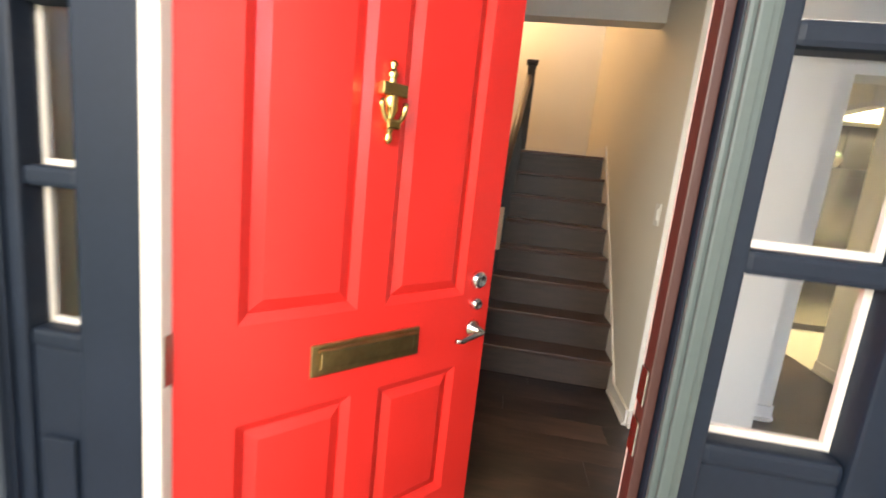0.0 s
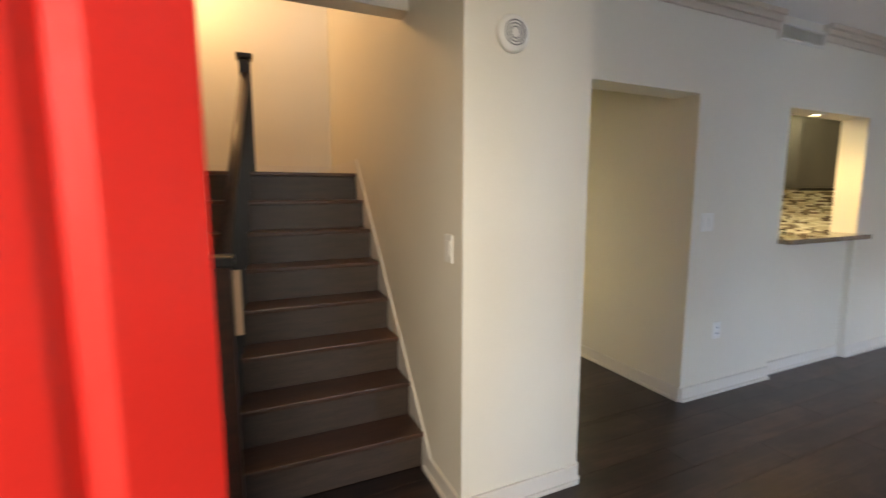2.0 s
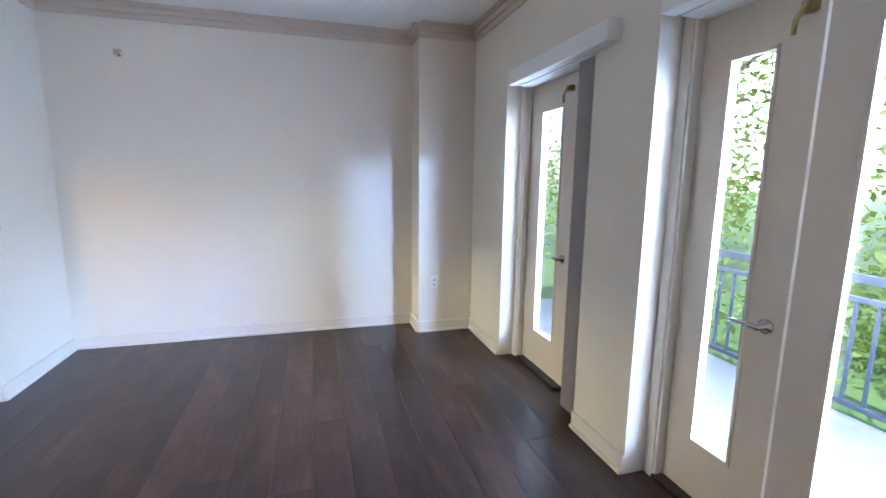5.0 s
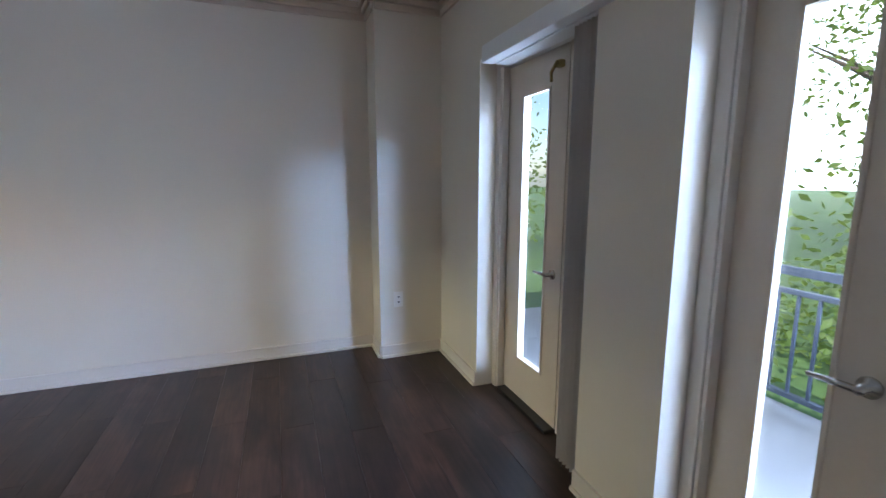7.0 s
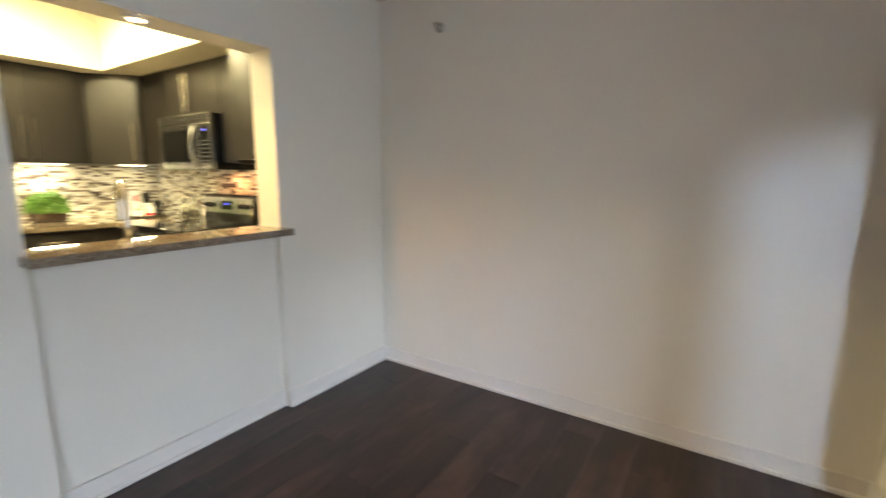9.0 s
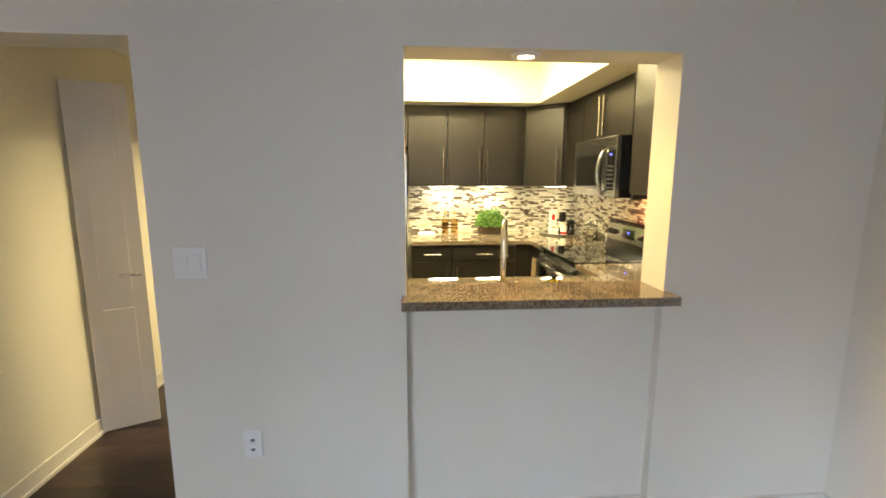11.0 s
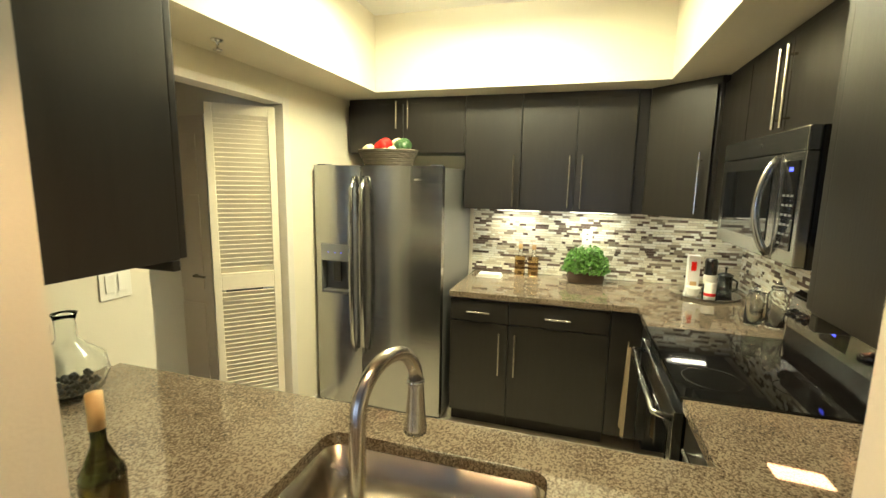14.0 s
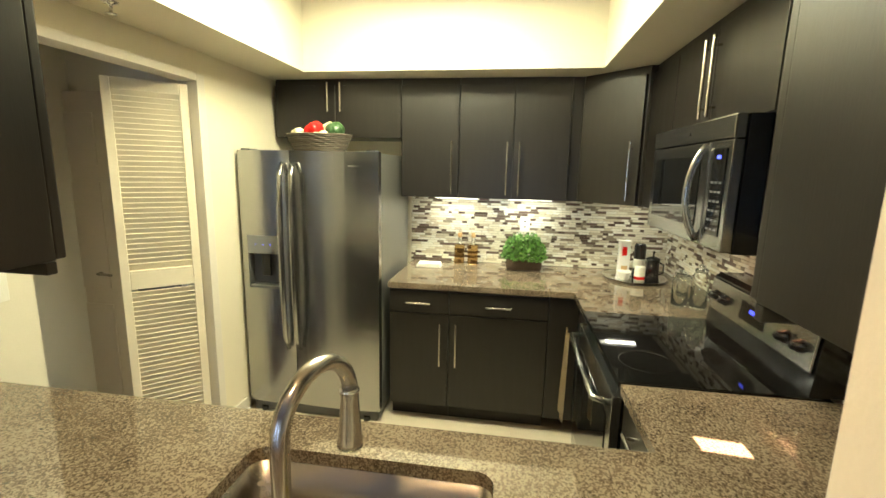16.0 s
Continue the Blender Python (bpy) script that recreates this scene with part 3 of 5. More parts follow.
# ---- front door and sidelights ----
def front_door():
    a = 48.9
    d = thing("front_door", "bright red panelled front door standing open, with brass knocker", "door", (-0.443, 1.081, 0.02), a)
    w, t = 0.865, 0.044
    # stiles and rails, with sunk and raised panels between them
    bm = bmesh.new()
    xs, zs = (0.115, 0.392, 0.473, 0.75), (0.24, 0.66, 0.885, 1.95)
    for x0, x1, z0, z1 in ((0, xs[0], 0, 2.05), (xs[3], w, 0, 2.05), (xs[1], xs[2], zs[0], zs[1]), (xs[1], xs[2], zs[2], zs[3]),
                           (xs[0], xs[3], 0, zs[0]), (xs[0], xs[3], zs[1], zs[2]), (xs[0], xs[3], zs[3], 2.05)):
        box(bm, x0, x1, -t, 0, z0, z1)
    part("door_leaf", bm, RED, d, local=True)
    for x0, x1 in ((xs[0], xs[1]), (xs[2], xs[3])):
        for z0, z1 in ((zs[0], zs[1]), (zs[2], zs[3])):
            bm = bmesh.new()
            box(bm, x0, x1, -t + 0.016, -0.016, z0, z1)
            for s in (-1, 1):
                yo = -t / 2 + s * 0.006
                # moulding round the panel, sloping in
                fr = [(x0, z0), (x1, z0), (x1, z1), (x0, z1)]
                inn = [(x0 + 0.022, z0 + 0.022), (x1 - 0.022, z0 + 0.022), (x1 - 0.022, z1 - 0.022), (x0 + 0.022, z1 - 0.022)]
                i2 = [(x0 + 0.05, z0 + 0.05), (x1 - 0.05, z0 + 0.05), (x1 - 0.05, z1 - 0.05), (x0 + 0.05, z1 - 0.05)]
                rings = [[bm.verts.new((x, -t / 2 + s * yy, z)) for x, z in ring] for ring, yy in ((fr, t / 2), (inn, t / 2 - 0.012), (inn, t / 2 - 0.015), (i2, t / 2 - 0.004))]
                for r0, r1 in zip(rings, rings[1:]):
                    for i in range(4):
                        bm.faces.new((r0[i], r0[(i + 1) % 4], r1[(i + 1) % 4], r1[i]))
                bm.faces.new(rings[-1])
            part("panel", bm, RED, d, local=True)
    # knocker
    kx, kz, f = 0.4325, 1.39, -t
    k = part("knocker", L([(0.0, 1.478), (0.008, 1.474), (0.011, 1.466), (0.006, 1.458), (0.010, 1.452), (0.014, 1.445), (0.009, 1.435), (0.012, 1.42), (0.018, 1.412), (0.018, 1.365), (0.010, 1.345), (0.014, 1.335), (0.018, 1.328), (0.010, 1.318), (0.008, 1.306), (0.011, 1.300), (0.006, 1.290), (0.0, 1.288)], (kx, f - 0.012, 0.0), 16), BRASS, d, "polished brass urn knocker", local=True)
    part("knocker_plate", B(kx - 0.034, kx + 0.034, f - 0.030, f, 1.395, 1.425, bevel=0.004), BRASS, k, local=True)
    part("knocker_ring", tube(bmesh.new(), [(kx + 0.033 * math.cos(u) * (1.0 if math.sin(u) > -0.9 else 0.9), f - 0.026, 1.385 + 0.052 * math.sin(u)) for u in [math.pi * (0.0 - i / 16) for i in range(17)]], 0.0065), BRASS, k, local=True)
    part("knocker_strike", B(kx - 0.018, kx + 0.018, f - 0.034, f - 0.014, 1.322, 1.346, bevel=0.005), BRASS, k, local=True)
    # letter slot
    s = part("letter_slot", B(0.275, 0.590, f - 0.008, f, 0.735, 0.815, bevel=0.004), OLDBRASS, d, "aged brass letter slot", local=True)
    part("slot_flap", B(0.295, 0.570, f - 0.016, f - 0.006, 0.752, 0.800, bevel=0.006), OLDBRASS, s, local=True)
    part("slot_hinge", R((0.29, f - 0.015, 0.800), (0.575, f - 0.015, 0.800), 0.005), OLDBRASS, s, local=True)
    # locks and lever
    turn = Matrix.Rotation(radians(90), 4, "X")
    for z, r in ((0.930, 0.028), (0.855, 0.019)):
        part("deadbolt", L([(r, 0), (r, 0.006), (r * 0.85, 0.016), (r * 0.55, 0.022), (r * 0.5, 0.020), (0.0, 0.020)], (0.803, f, z), 20, turn), CHROME, d, "steel lock cylinder", local=True)
    lv = part("lever_handle", L([(0.026, 0), (0.026, 0.006), (0.014, 0.014), (0.011, 0.045), (0.0, 0.047)], (0.803, f, 0.775), 20, turn), NICKEL, d, "nickel lever handle", local=True)
    part("lever", tube(bmesh.new(), [(0.806, f - 0.042, 0.775), (0.77, f - 0.048, 0.772), (0.725, f - 0.044, 0.76), (0.702, f - 0.040, 0.763)], [0.010, 0.009, 0.008, 0.006]), NICKEL, lv, local=True)
    for z in (0.27, 0.86, 1.82):
        part("hinge_leaf", B(-0.4115, -0.4085, 1.032, 1.084, z - 0.05, z + 0.05), NICKEL, d, "silvery hinge leaf")
    for z in (0.25, 0.83, 1.80):
        part("hinge", B(-0.012, 0.0, -0.044, 0.006, z - 0.05, z + 0.05, bevel=0.002), NICKEL, d, "silvery butt hinge", local=True)


front_door()
# frame: hinge jamb, strike jamb, head
setting("door_frame_1", B(-0.451, -0.412, 1.025, 1.09, 0, 2.10, bevel=0.004), TRIM, "white hinge jamb")
setting("door_frame_2", B(0.434, 0.451, 1.045, 1.083, 0, 2.10, bevel=0.003), MAROON, "dark maroon strike jamb")
setting("door_casing_2", B(0.440, 0.495, 1.091, 1.108, 0, 2.14, bevel=0.003), TRIM, "cream inner casing")
setting("door_frame_3", B(-0.451, 0.449, 1.03, 1.12, 2.10, 2.16, bevel=0.004), NAVY, "dark frame head")
setting("door_sill", B(-0.41, 0.424, 0.96, 1.14, -0.02, 0.015, bevel=0.004), OLDBRASS, "metal threshold")


for z in (0.86, 0.95):
    solo("strike_plate", B(0.4305, 0.4335, 1.05, 1.08, z - 0.03, z + 0.03), NICKEL, "small brass strike plate on the jamb", "strike plate", "strike plates")


def sidelight(x0, x1, frame_mat, inner):
    s = thing("sidelight", "dark painted sidelight window with glass panes beside the front door", "window", ((x0 + x1) / 2, 0.95, 0), group="sidelights of the entry")
    g0, g1 = inner
    bm = bmesh.new()
    for a, b in ((x0, g0), (g1, x1)):
        box(bm, a, b, 1.03, 1.088, 0, 2.42, bevel=0.006)
    part("frame", bm, NAVY, s)
    bm = bmesh.new()
    for a in (x0 if frame_mat is NAVY else x0 + 0.0,):
        box(bm, x0 + 0.002, g0 - 0.03, 1.018, 1.03, 0, 2.42, bevel=0.006)
        box(bm, x0 + 0.012, g0 - 0.045, 1.010, 1.018, 0, 2.42, bevel=0.004)
    part("moulding", bm, frame_mat, s, "moulded painted edge")
    part("bottom_panel", B(g0, g1, 1.04, 1.086, 0, 0.845, bevel=0.004), NAVY, s)
    part("panel_bead", B(g0 + 0.02, g1 - 0.02, 1.03, 1.04, 0.15, 0.66, bevel=0.006), NAVY, s)
    zs = (0.845, 1.157, 1.475, 1.793, 2.111, 2.385)
    for z in zs:
        part("muntin", B(g0, g1, 1.036, 1.086, z, z + 0.038, bevel=0.010), NAVY, s)
    for z in zs[:-1]:
        p = part("pane", B(g0, g1, 1.070, 1.074, z + 0.038, min(z + 0.32, 2.385)), PANE, s)
        p.visible_shadow = False
        bm = bmesh.new()
        box(bm, g0, g0 + 0.012, 1.076, 1.086, z + 0.038, min(z + 0.32, 2.385))
        box(bm, g1 - 0.012, g1, 1.076, 1.086, z + 0.038, min(z + 0.32, 2.385))
        box(bm, g0 + 0.012, g1 - 0.012, 1.076, 1.086, z + 0.038, z + 0.050)
        part("glazing_bead", bm, TRIM, s, "off-white inner bead")


sidelight(0.453, 0.80, GREYGREEN, (0.530, 0.735))
sidelight(-0.75, -0.453, NAVY, (-0.70, -0.585))
for a, b in ((-1.0, -0.752), (0.802, 0.849)):
    setting("wall_outside_cladding", B(a, b, 1.012, 1.028, 0, 3.0), SIDING, "dark painted outside cladding")
setting("transom", B(-0.451, 0.449, 1.04, 1.12, 2.16, 2.42), NAVY, "dark panel above the front door")
setting("wall_outside", B(-2.5, -1.0, 0.93, 1.06, 0, 3), SIDING, "dark painted outside wall")


# ---- glazed balcony doors ----
def glazed_leaf(x0, x1, y, knob_x=None):
    """A cream door leaf with one tall pane."""
    d = thing("balcony_door", "cream painted balcony door with one tall glass pane, closed", "door", ((x0 + x1) / 2, y, 0.02), group="glazed balcony doors")
    s = 0.14 if x1 - x0 > 0.5 else 0.13
    g0, g1, z0, z1 = x0 + s, x1 - s, 0.26, 1.80
    bm = bmesh.new()
    for a, b, lo, hi in ((x0, g0, 0.02, 1.97), (g1, x1, 0.02, 1.97), (g0, g1, 0.02, z0), (g0, g1, z1, 1.97)):
        box(bm, a, b, y - 0.045, y, lo, hi)
    part("door_leaf", bm, DOORCREAM, d)
    p = part("pane", B(g0, g1, y - 0.026, y - 0.020, z0, z1), PANE, d)
    p.visible_shadow = False
    bm = bmesh.new()
    for a, b, lo, hi in ((g0, g0 + 0.014, z0, z1), (g1 - 0.014, g1, z0, z1), (g0, g1, z0, z0 + 0.014), (g0, g1, z1 - 0.014, z1)):
        box(bm, a, b, y - 0.018, y + 0.006, lo, hi, bevel=0.003)
    part("glazing_bead", bm, DOORCREAM, d)
    part("threshold", B(x0, x1, y - 0.05, y + 0.06, 0.0, 0.022, bevel=0.004), BLACKMETAL, d, "dark threshold")
    if knob_x is not None:
        turn = Matrix.Rotation(radians(-90), 4, "X")
        h = part("lever_handle", L([(0.027, 0), (0.027, 0.008), (0.012, 0.014), (0.011, 0.05), (0, 0.052)], (knob_x, y, 0.85), 20, turn), NICKEL, d, "nickel lever handle")
        part("lever", tube(bmesh.new(), [(knob_x, y + 0.045, 0.85), (knob_x + 0.05, y + 0.05, 0.852), (knob_x + 0.11, y + 0.046, 0.848)], [0.010, 0.009, 0.007]), NICKEL, h)
        c = part("door_closer", B(knob_x - 0.04, knob_x, y, y + 0.035, 1.865, 1.90, bevel=0.008), OLDBRASS, d, "bronze door holder")
        part("closer_arm", tube(bmesh.new(), [(knob_x - 0.03, y + 0.04, 1.89), (knob_x - 0.01, y + 0.06, 1.84), (knob_x + 0.0, y + 0.05, 1.80)], 0.008), OLDBRASS, c)
    return d


def door_trim(x0, x1):
    for a, b in ((x0, x0 + 0.05), (x1 - 0.05, x1)):
        setting("door_frame", B(a, b, -0.30, -0.19, 0, 2.02, bevel=0.005), TRIM, "off-white door frame")
        setting("door_stop", B(a + (0.05 if a == x0 else -0.014), a + (0.064 if a == x0 else 0.0), -0.245, -0.20, 0, 1.99, bevel=0.003), TRIM, "off-white door stop")
    setting("door_frame", B(x0 + 0.05, x1 - 0.05, -0.30, -0.19, 1.975, 2.02, bevel=0.005), TRIM, "off-white door head")


door_trim(3.655, 4.685)
door_trim(1.10, 3.235)
glazed_leaf(4.05, 4.60, -0.245, 4.12)
setting("door_side_panel", B(4.603, 4.634, -0.29, -0.25, 0, 1.975), DOORCREAM, "cream fixed side panel")
setting("door_side_panel", B(3.706, 4.047, -0.29, -0.25, 0, 1.975), DOORCREAM, "cream fixed side panel")
glazed_leaf(2.73, 3.182, -0.245, 2.79)
glazed_leaf(2.25, 2.72, -0.245)
glazed_leaf(1.66, 2.24, -0.245)
glazed_leaf(1.16, 1.65, -0.245)


def valance(x0, x1):
    v = thing("blind_valance", "white valance above the balcony door", "valance", ((x0 + x1) / 2, -0.05, 2.0), group="valances of the balcony doors")
    part("board", B(x0, x1, -0.079, -0.010, 1.958, 2.048, bevel=0.006), WHITE, v)
    part("headrail", B(x0 + 0.02, x1 - 0.02, -0.18, -0.085, 1.955, 2.005, bevel=0.004), WHITE, v)


valance(3.47, 4.52)
valance(1.05, 3.16)
blind = thing("vertical_blind", "grey-white vertical blind drawn aside", "blind", (3.80, -0.14, 0))
for i in range(6):
    x = 3.68 + i * 0.026
    bm = B(-0.045, 0.045, -0.001, 0.001, 0.03, 1.97)
    bmesh.ops.transform(bm, matrix=pose(x, -0.145, 0, 0, 0, 72 + random.uniform(-6, 6)), verts=bm.verts)
    part("vane", bm, BLIND, blind)
# balcony rail
rail = thing("balcony_railing", "dark metal balcony railing with thin bars", "railing", (3.4, -1.7, 0))
for z0, z1 in ((0.79, 0.84), (0.68, 0.71), (0.06, 0.09)):
    part("rail", B(0.9, 6.2, -1.72, -1.68, z0, z1, bevel=0.004), RAILM, rail)
for i in range(48):
    x = 0.95 + i * 0.11
    part("baluster", B(x - 0.008, x + 0.008, -1.708, -1.692, 0.09, 0.68), RAILM, rail)
for x in (0.95, 2.5, 4.0, 6.15):
    part("post", B(x - 0.022, x + 0.022, -1.722, -1.678, -0.04, 0.79, bevel=0.003), RAILM, rail)


def leaf_cloud(bm, center, radius, count, size, squash=0.8):
    """Many small leaves scattered in uneven clumps."""
    clumps = [Vector(center) + Vector((random.gauss(0, 1), random.gauss(0, 1), random.gauss(0, 1) * squash)) * radius * 0.45 for _ in range(max(4, count // 120))]
    for _ in range(count):
        c = random.choice(clumps) + Vector((random.gauss(0, 1), random.gauss(0, 1), random.gauss(0, 1))) * radius * 0.2
        a, b = Vector((random.gauss(0, 1), random.gauss(0, 1), random.gauss(0, 0.6))).normalized(), Vector((random.gauss(0, 1), random.gauss(0, 1), random.gauss(0, 1))).normalized()
        b = a.cross(b).normalized()
        s = size * random.uniform(0.6, 1.3)
        vs = [bm.verts.new(p) for p in (c - a * s, c + b * s * 0.45 + a * s * 0.1, c + a * s, c - b * s * 0.45 + a * s * 0.1)]
        bm.faces.new(vs)
    return bm


def tree(x, y, h, r):
    t = thing("tree", "leafy green tree beyond the balcony", "tree", (x, y, -0.14), group="trees outside")
    bm = tube(bmesh.new(), [(x, y, -0.14), (x + 0.1, y, h * 0.35), (x, y + 0.1, h * 0.7), (x + 0.1, y, h * 0.95)], [0.16, 0.13, 0.08, 0.03])
    for i in range(7):
        u = i * 2.4
        tube(bm, [(x, y, h * (0.35 + 0.06 * i)), (x + math.cos(u) * r * 0.5, y + math.sin(u) * r * 0.5, h * (0.5 + 0.06 * i)), (x + math.cos(u) * r * 0.8, y + math.sin(u) * r * 0.8, h * (0.58 + 0.06 * i))], [0.06, 0.04, 0.015])
    part("trunk", bm, BARK, t)
    part("crown", leaf_cloud(bmesh.new(), (x, y, h * 0.72), r, 2600, 0.075), LEAF, t)


for x, y, h, r in ((2.2, -6.5, 5.5, 2.2), (5.6, -7.5, 6.0, 2.4), (8.8, -5.8, 4.6, 2.0), (-2.6, -8.5, 6.5, 2.6), (7.0, -10.5, 7.5, 3.0), (0.2, -11.0, 7.0, 3.0)):
    tree(x, y, h, r)
for hx, hy, hz, hr in ((1.0, -5.2, 0.9, 1.5), (4.2, -5.6, 1.0, 1.7), (7.4, -4.6, 0.9, 1.6), (10.5, -3.2, 1.1, 1.9), (-2.0, -6.0, 1.0, 1.8)):
    sh = thing("shrub", "tall green shrub beyond the balcony", "shrub", (hx, hy, -0.14), group="shrubs outside")
    part("stem", tube(bmesh.new(), [(hx, hy, -0.14), (hx + 0.05, hy, hz)], [0.05, 0.02]), BARK, sh)
    part("foliage", leaf_cloud(bmesh.new(), (hx, hy, hz), hr, 2200, 0.07, 0.7), LEAF, sh)
hedge = thing("hedge", "low green shrub below the balcony", "shrub", (3.6, -3.4, -0.14))
part("foliage", leaf_cloud(bmesh.new(), (3.6, -3.6, 0.15), 1.6, 4000, 0.05, 0.25), LEAF, hedge)


# added glowing board, standing in for the washed-out sky behind the trees
setting("backdrop", B(-60, 70, -57, -56.8, -0.5, 26), SKYGLOW, "added glowing backdrop standing in for bright sky beyond the trees")


# ---- wall fittings of the living room ----
def plate(name, label, at, normal, w, h, bits):
    """A small cover plate with its rockers or sockets, on a wall that faces normal."""
    rz = {(0, -1): 0, (-1, 0): -90, (1, 0): 90, (0, 1): 180}[normal]
    p = thing(name, label, name.split("_")[-1], at, rz, group="wall plates")
    part("cover_plate", B(-w / 2, w / 2, -0.006, 0, -h / 2, h / 2, bevel=0.002), PLASTIC, p, local=True)
    for x, z, bw, bh in bits:
        part("rocker" if "switch" in name else "socket", B(x - bw / 2, x + bw / 2, -0.010, -0.005, z - bh / 2, z + bh / 2, bevel=0.0015), PLASTIC if "switch" in name else WHITE, p, local=True)
        if "switch" not in name:
            part("slots", B(x - 0.008, x + 0.008, -0.0108, -0.0098, z - 0.004, z + 0.006), GREYPLASTIC, p, local=True)


sock = ((0, 0.02, 0.034, 0.028), (0, -0.02, 0.034, 0.028))
plate("light_switch", "white double light switch on the painted wall", (2.925, YK, 1.197), (0, -1), 0.118, 0.118, ((-0.024, 0, 0.032, 0.066), (0.024, 0, 0.032, 0.066)))
plate("wall_outlet", "white wall outlet above the baseboard", (3.105, YK, 0.454), (0, -1), 0.072, 0.116, sock)
plate("wall_outlet", "white wall outlet on the corner pier", (5.345, 0.265, 0.445), (-1, 0), 0.072, 0.116, sock)
plate("light_switch", "white light switch beside the stairs", (0.975, 2.83, 1.155), (-1, 0), 0.075, 0.118, ((0, 0, 0.032, 0.066),))
plate("light_switch", "white light switch on the kitchen wall", (2.90, 3.96, 1.23), (1, 0), 0.118, 0.118, ((-0.024, 0, 0.032, 0.066), (0.024, 0, 0.032, 0.066)))
plate("wall_outlet", "white outlet on the mosaic backsplash", (4.60, 6.209, 1.23), (0, -1), 0.072, 0.116, sock)
turn = Matrix.Rotation(radians(90), 4, "X")
det = thing("smoke_detector", "white round detector on the column", "detector", (1.185, 2.705, 2.0))
part("body", L([(0.072, 0), (0.072, 0.012), (0.060, 0.024), (0.0, 0.027)], (1.185, 2.705, 2.0), 32, turn), PLASTIC, det)
for r in (0.022, 0.034, 0.046):
    part("grille_ring", tube(bmesh.new(), [(1.185 + r * math.cos(u), 2.6785, 2.0 + r * math.sin(u)) for u in [2 * math.pi * i / 28 for i in range(29)]], 0.0022, 6), GREYPLASTIC, det)
vent = thing("wall_vent", "white louvered air vent high on the wall", "vent", (3.75, YK, 2.45))
bm = bmesh.new()
for a, b, lo, hi in ((3.49, 4.01, 2.40, 2.415), (3.49, 4.01, 2.495, 2.51), (3.49, 3.505, 2.415, 2.495), (3.995, 4.01, 2.415, 2.495)):
    box(bm, a, b, YK - 0.022, YK, lo, hi, bevel=0.002)
part("frame", bm, TRIM, vent)
for i in range(8):
    bm = B(3.505, 3.995, -0.006, 0.006, -0.0008, 0.0008)
    bmesh.ops.transform(bm, matrix=pose(0, YK - 0.012, 2.420 + i * 0.010, 40), verts=bm.verts)
    part("slat", bm, TRIM, vent)
hook = thing("wall_sprinkler", "small nickel sprinkler head on the wall", "sprinkler", (5.62, 2.59, 2.22))
part("escutcheon", L([(0.03, 0), (0.026, 0.006), (0.01, 0.01), (0.008, 0.04), (0, 0.042)], (5.62, 2.59, 2.22), 18, Matrix.Rotation(radians(-90), 4, "Y")), NICKEL, hook)
part("deflector", B(5.572, 5.578, 2.575, 2.605, 2.225, 2.240, bevel=0.001), NICKEL, hook)
dn = thing("recessed_downlight", "lit recessed downlight in the opening's head", "light", (4.19, 3.15, 1.978))
part("trim_ring", L([(0.035, 0.0), (0.055, 0.0), (0.055, -0.006), (0.035, -0.010), (0.035, 0.0)], (4.19, 3.15, 1.977), 28), WHITE, dn)
part("bulb", L([(0.033, 0.0), (0.030, -0.004), (0.0, -0.006)], (4.19, 3.15, 1.976), 24), BULBON, dn)
ks = thing("ceiling_sprinkler", "small chrome sprinkler under the kitchen soffit", "sprinkler", (2.97, 4.45, 2.212))
part("cup", L([(0.028, 0.0), (0.022, -0.008), (0.007, -0.012), (0.006, -0.04), (0.02, -0.042), (0.02, -0.045), (0, -0.046)], (2.97, 4.45, 2.212), 18), CHROME, ks)


# ---- hall and laundry ----
def panel_door(name, label, at, rz, w, h=2.02, rows=((0.15, 0.75), (0.85, 1.5), (1.6, 1.9))):
    d = thing(name, label, "door", at, rz)
    part("door_leaf", B(0, w, -0.035, 0, 0.01, h, bevel=0.003), DOORCREAM, d, local=True)
    cols = ((0.09, w / 2 - 0.03), (w / 2 + 0.03, w - 0.09)) if w > 0.5 else ((0.07, w - 0.07),)
    for x0, x1 in cols:
        for z0, z1 in rows:
            for f in (-0.0405, 0.0):
                part("panel", B(x0, x1, f - 0.002, f + 0.0055, z0, z1, bevel=0.002), DOORCREAM, d, local=True)
    part("lever", tube(bmesh.new(), [(w - 0.12, -0.036, 0.95), (w - 0.12, -0.075, 0.95), (w - 0.02, -0.078, 0.948)], 0.008), NICKEL, d, local=True)
    return d


panel_door("hall_door", "cream panelled hall door standing ajar", (1.895, 3.99, 0), 28, 0.29)
panel_door("closet_door", "cream panelled closet door, closed", (1.72, 5.21, 0), 0, 0.43)


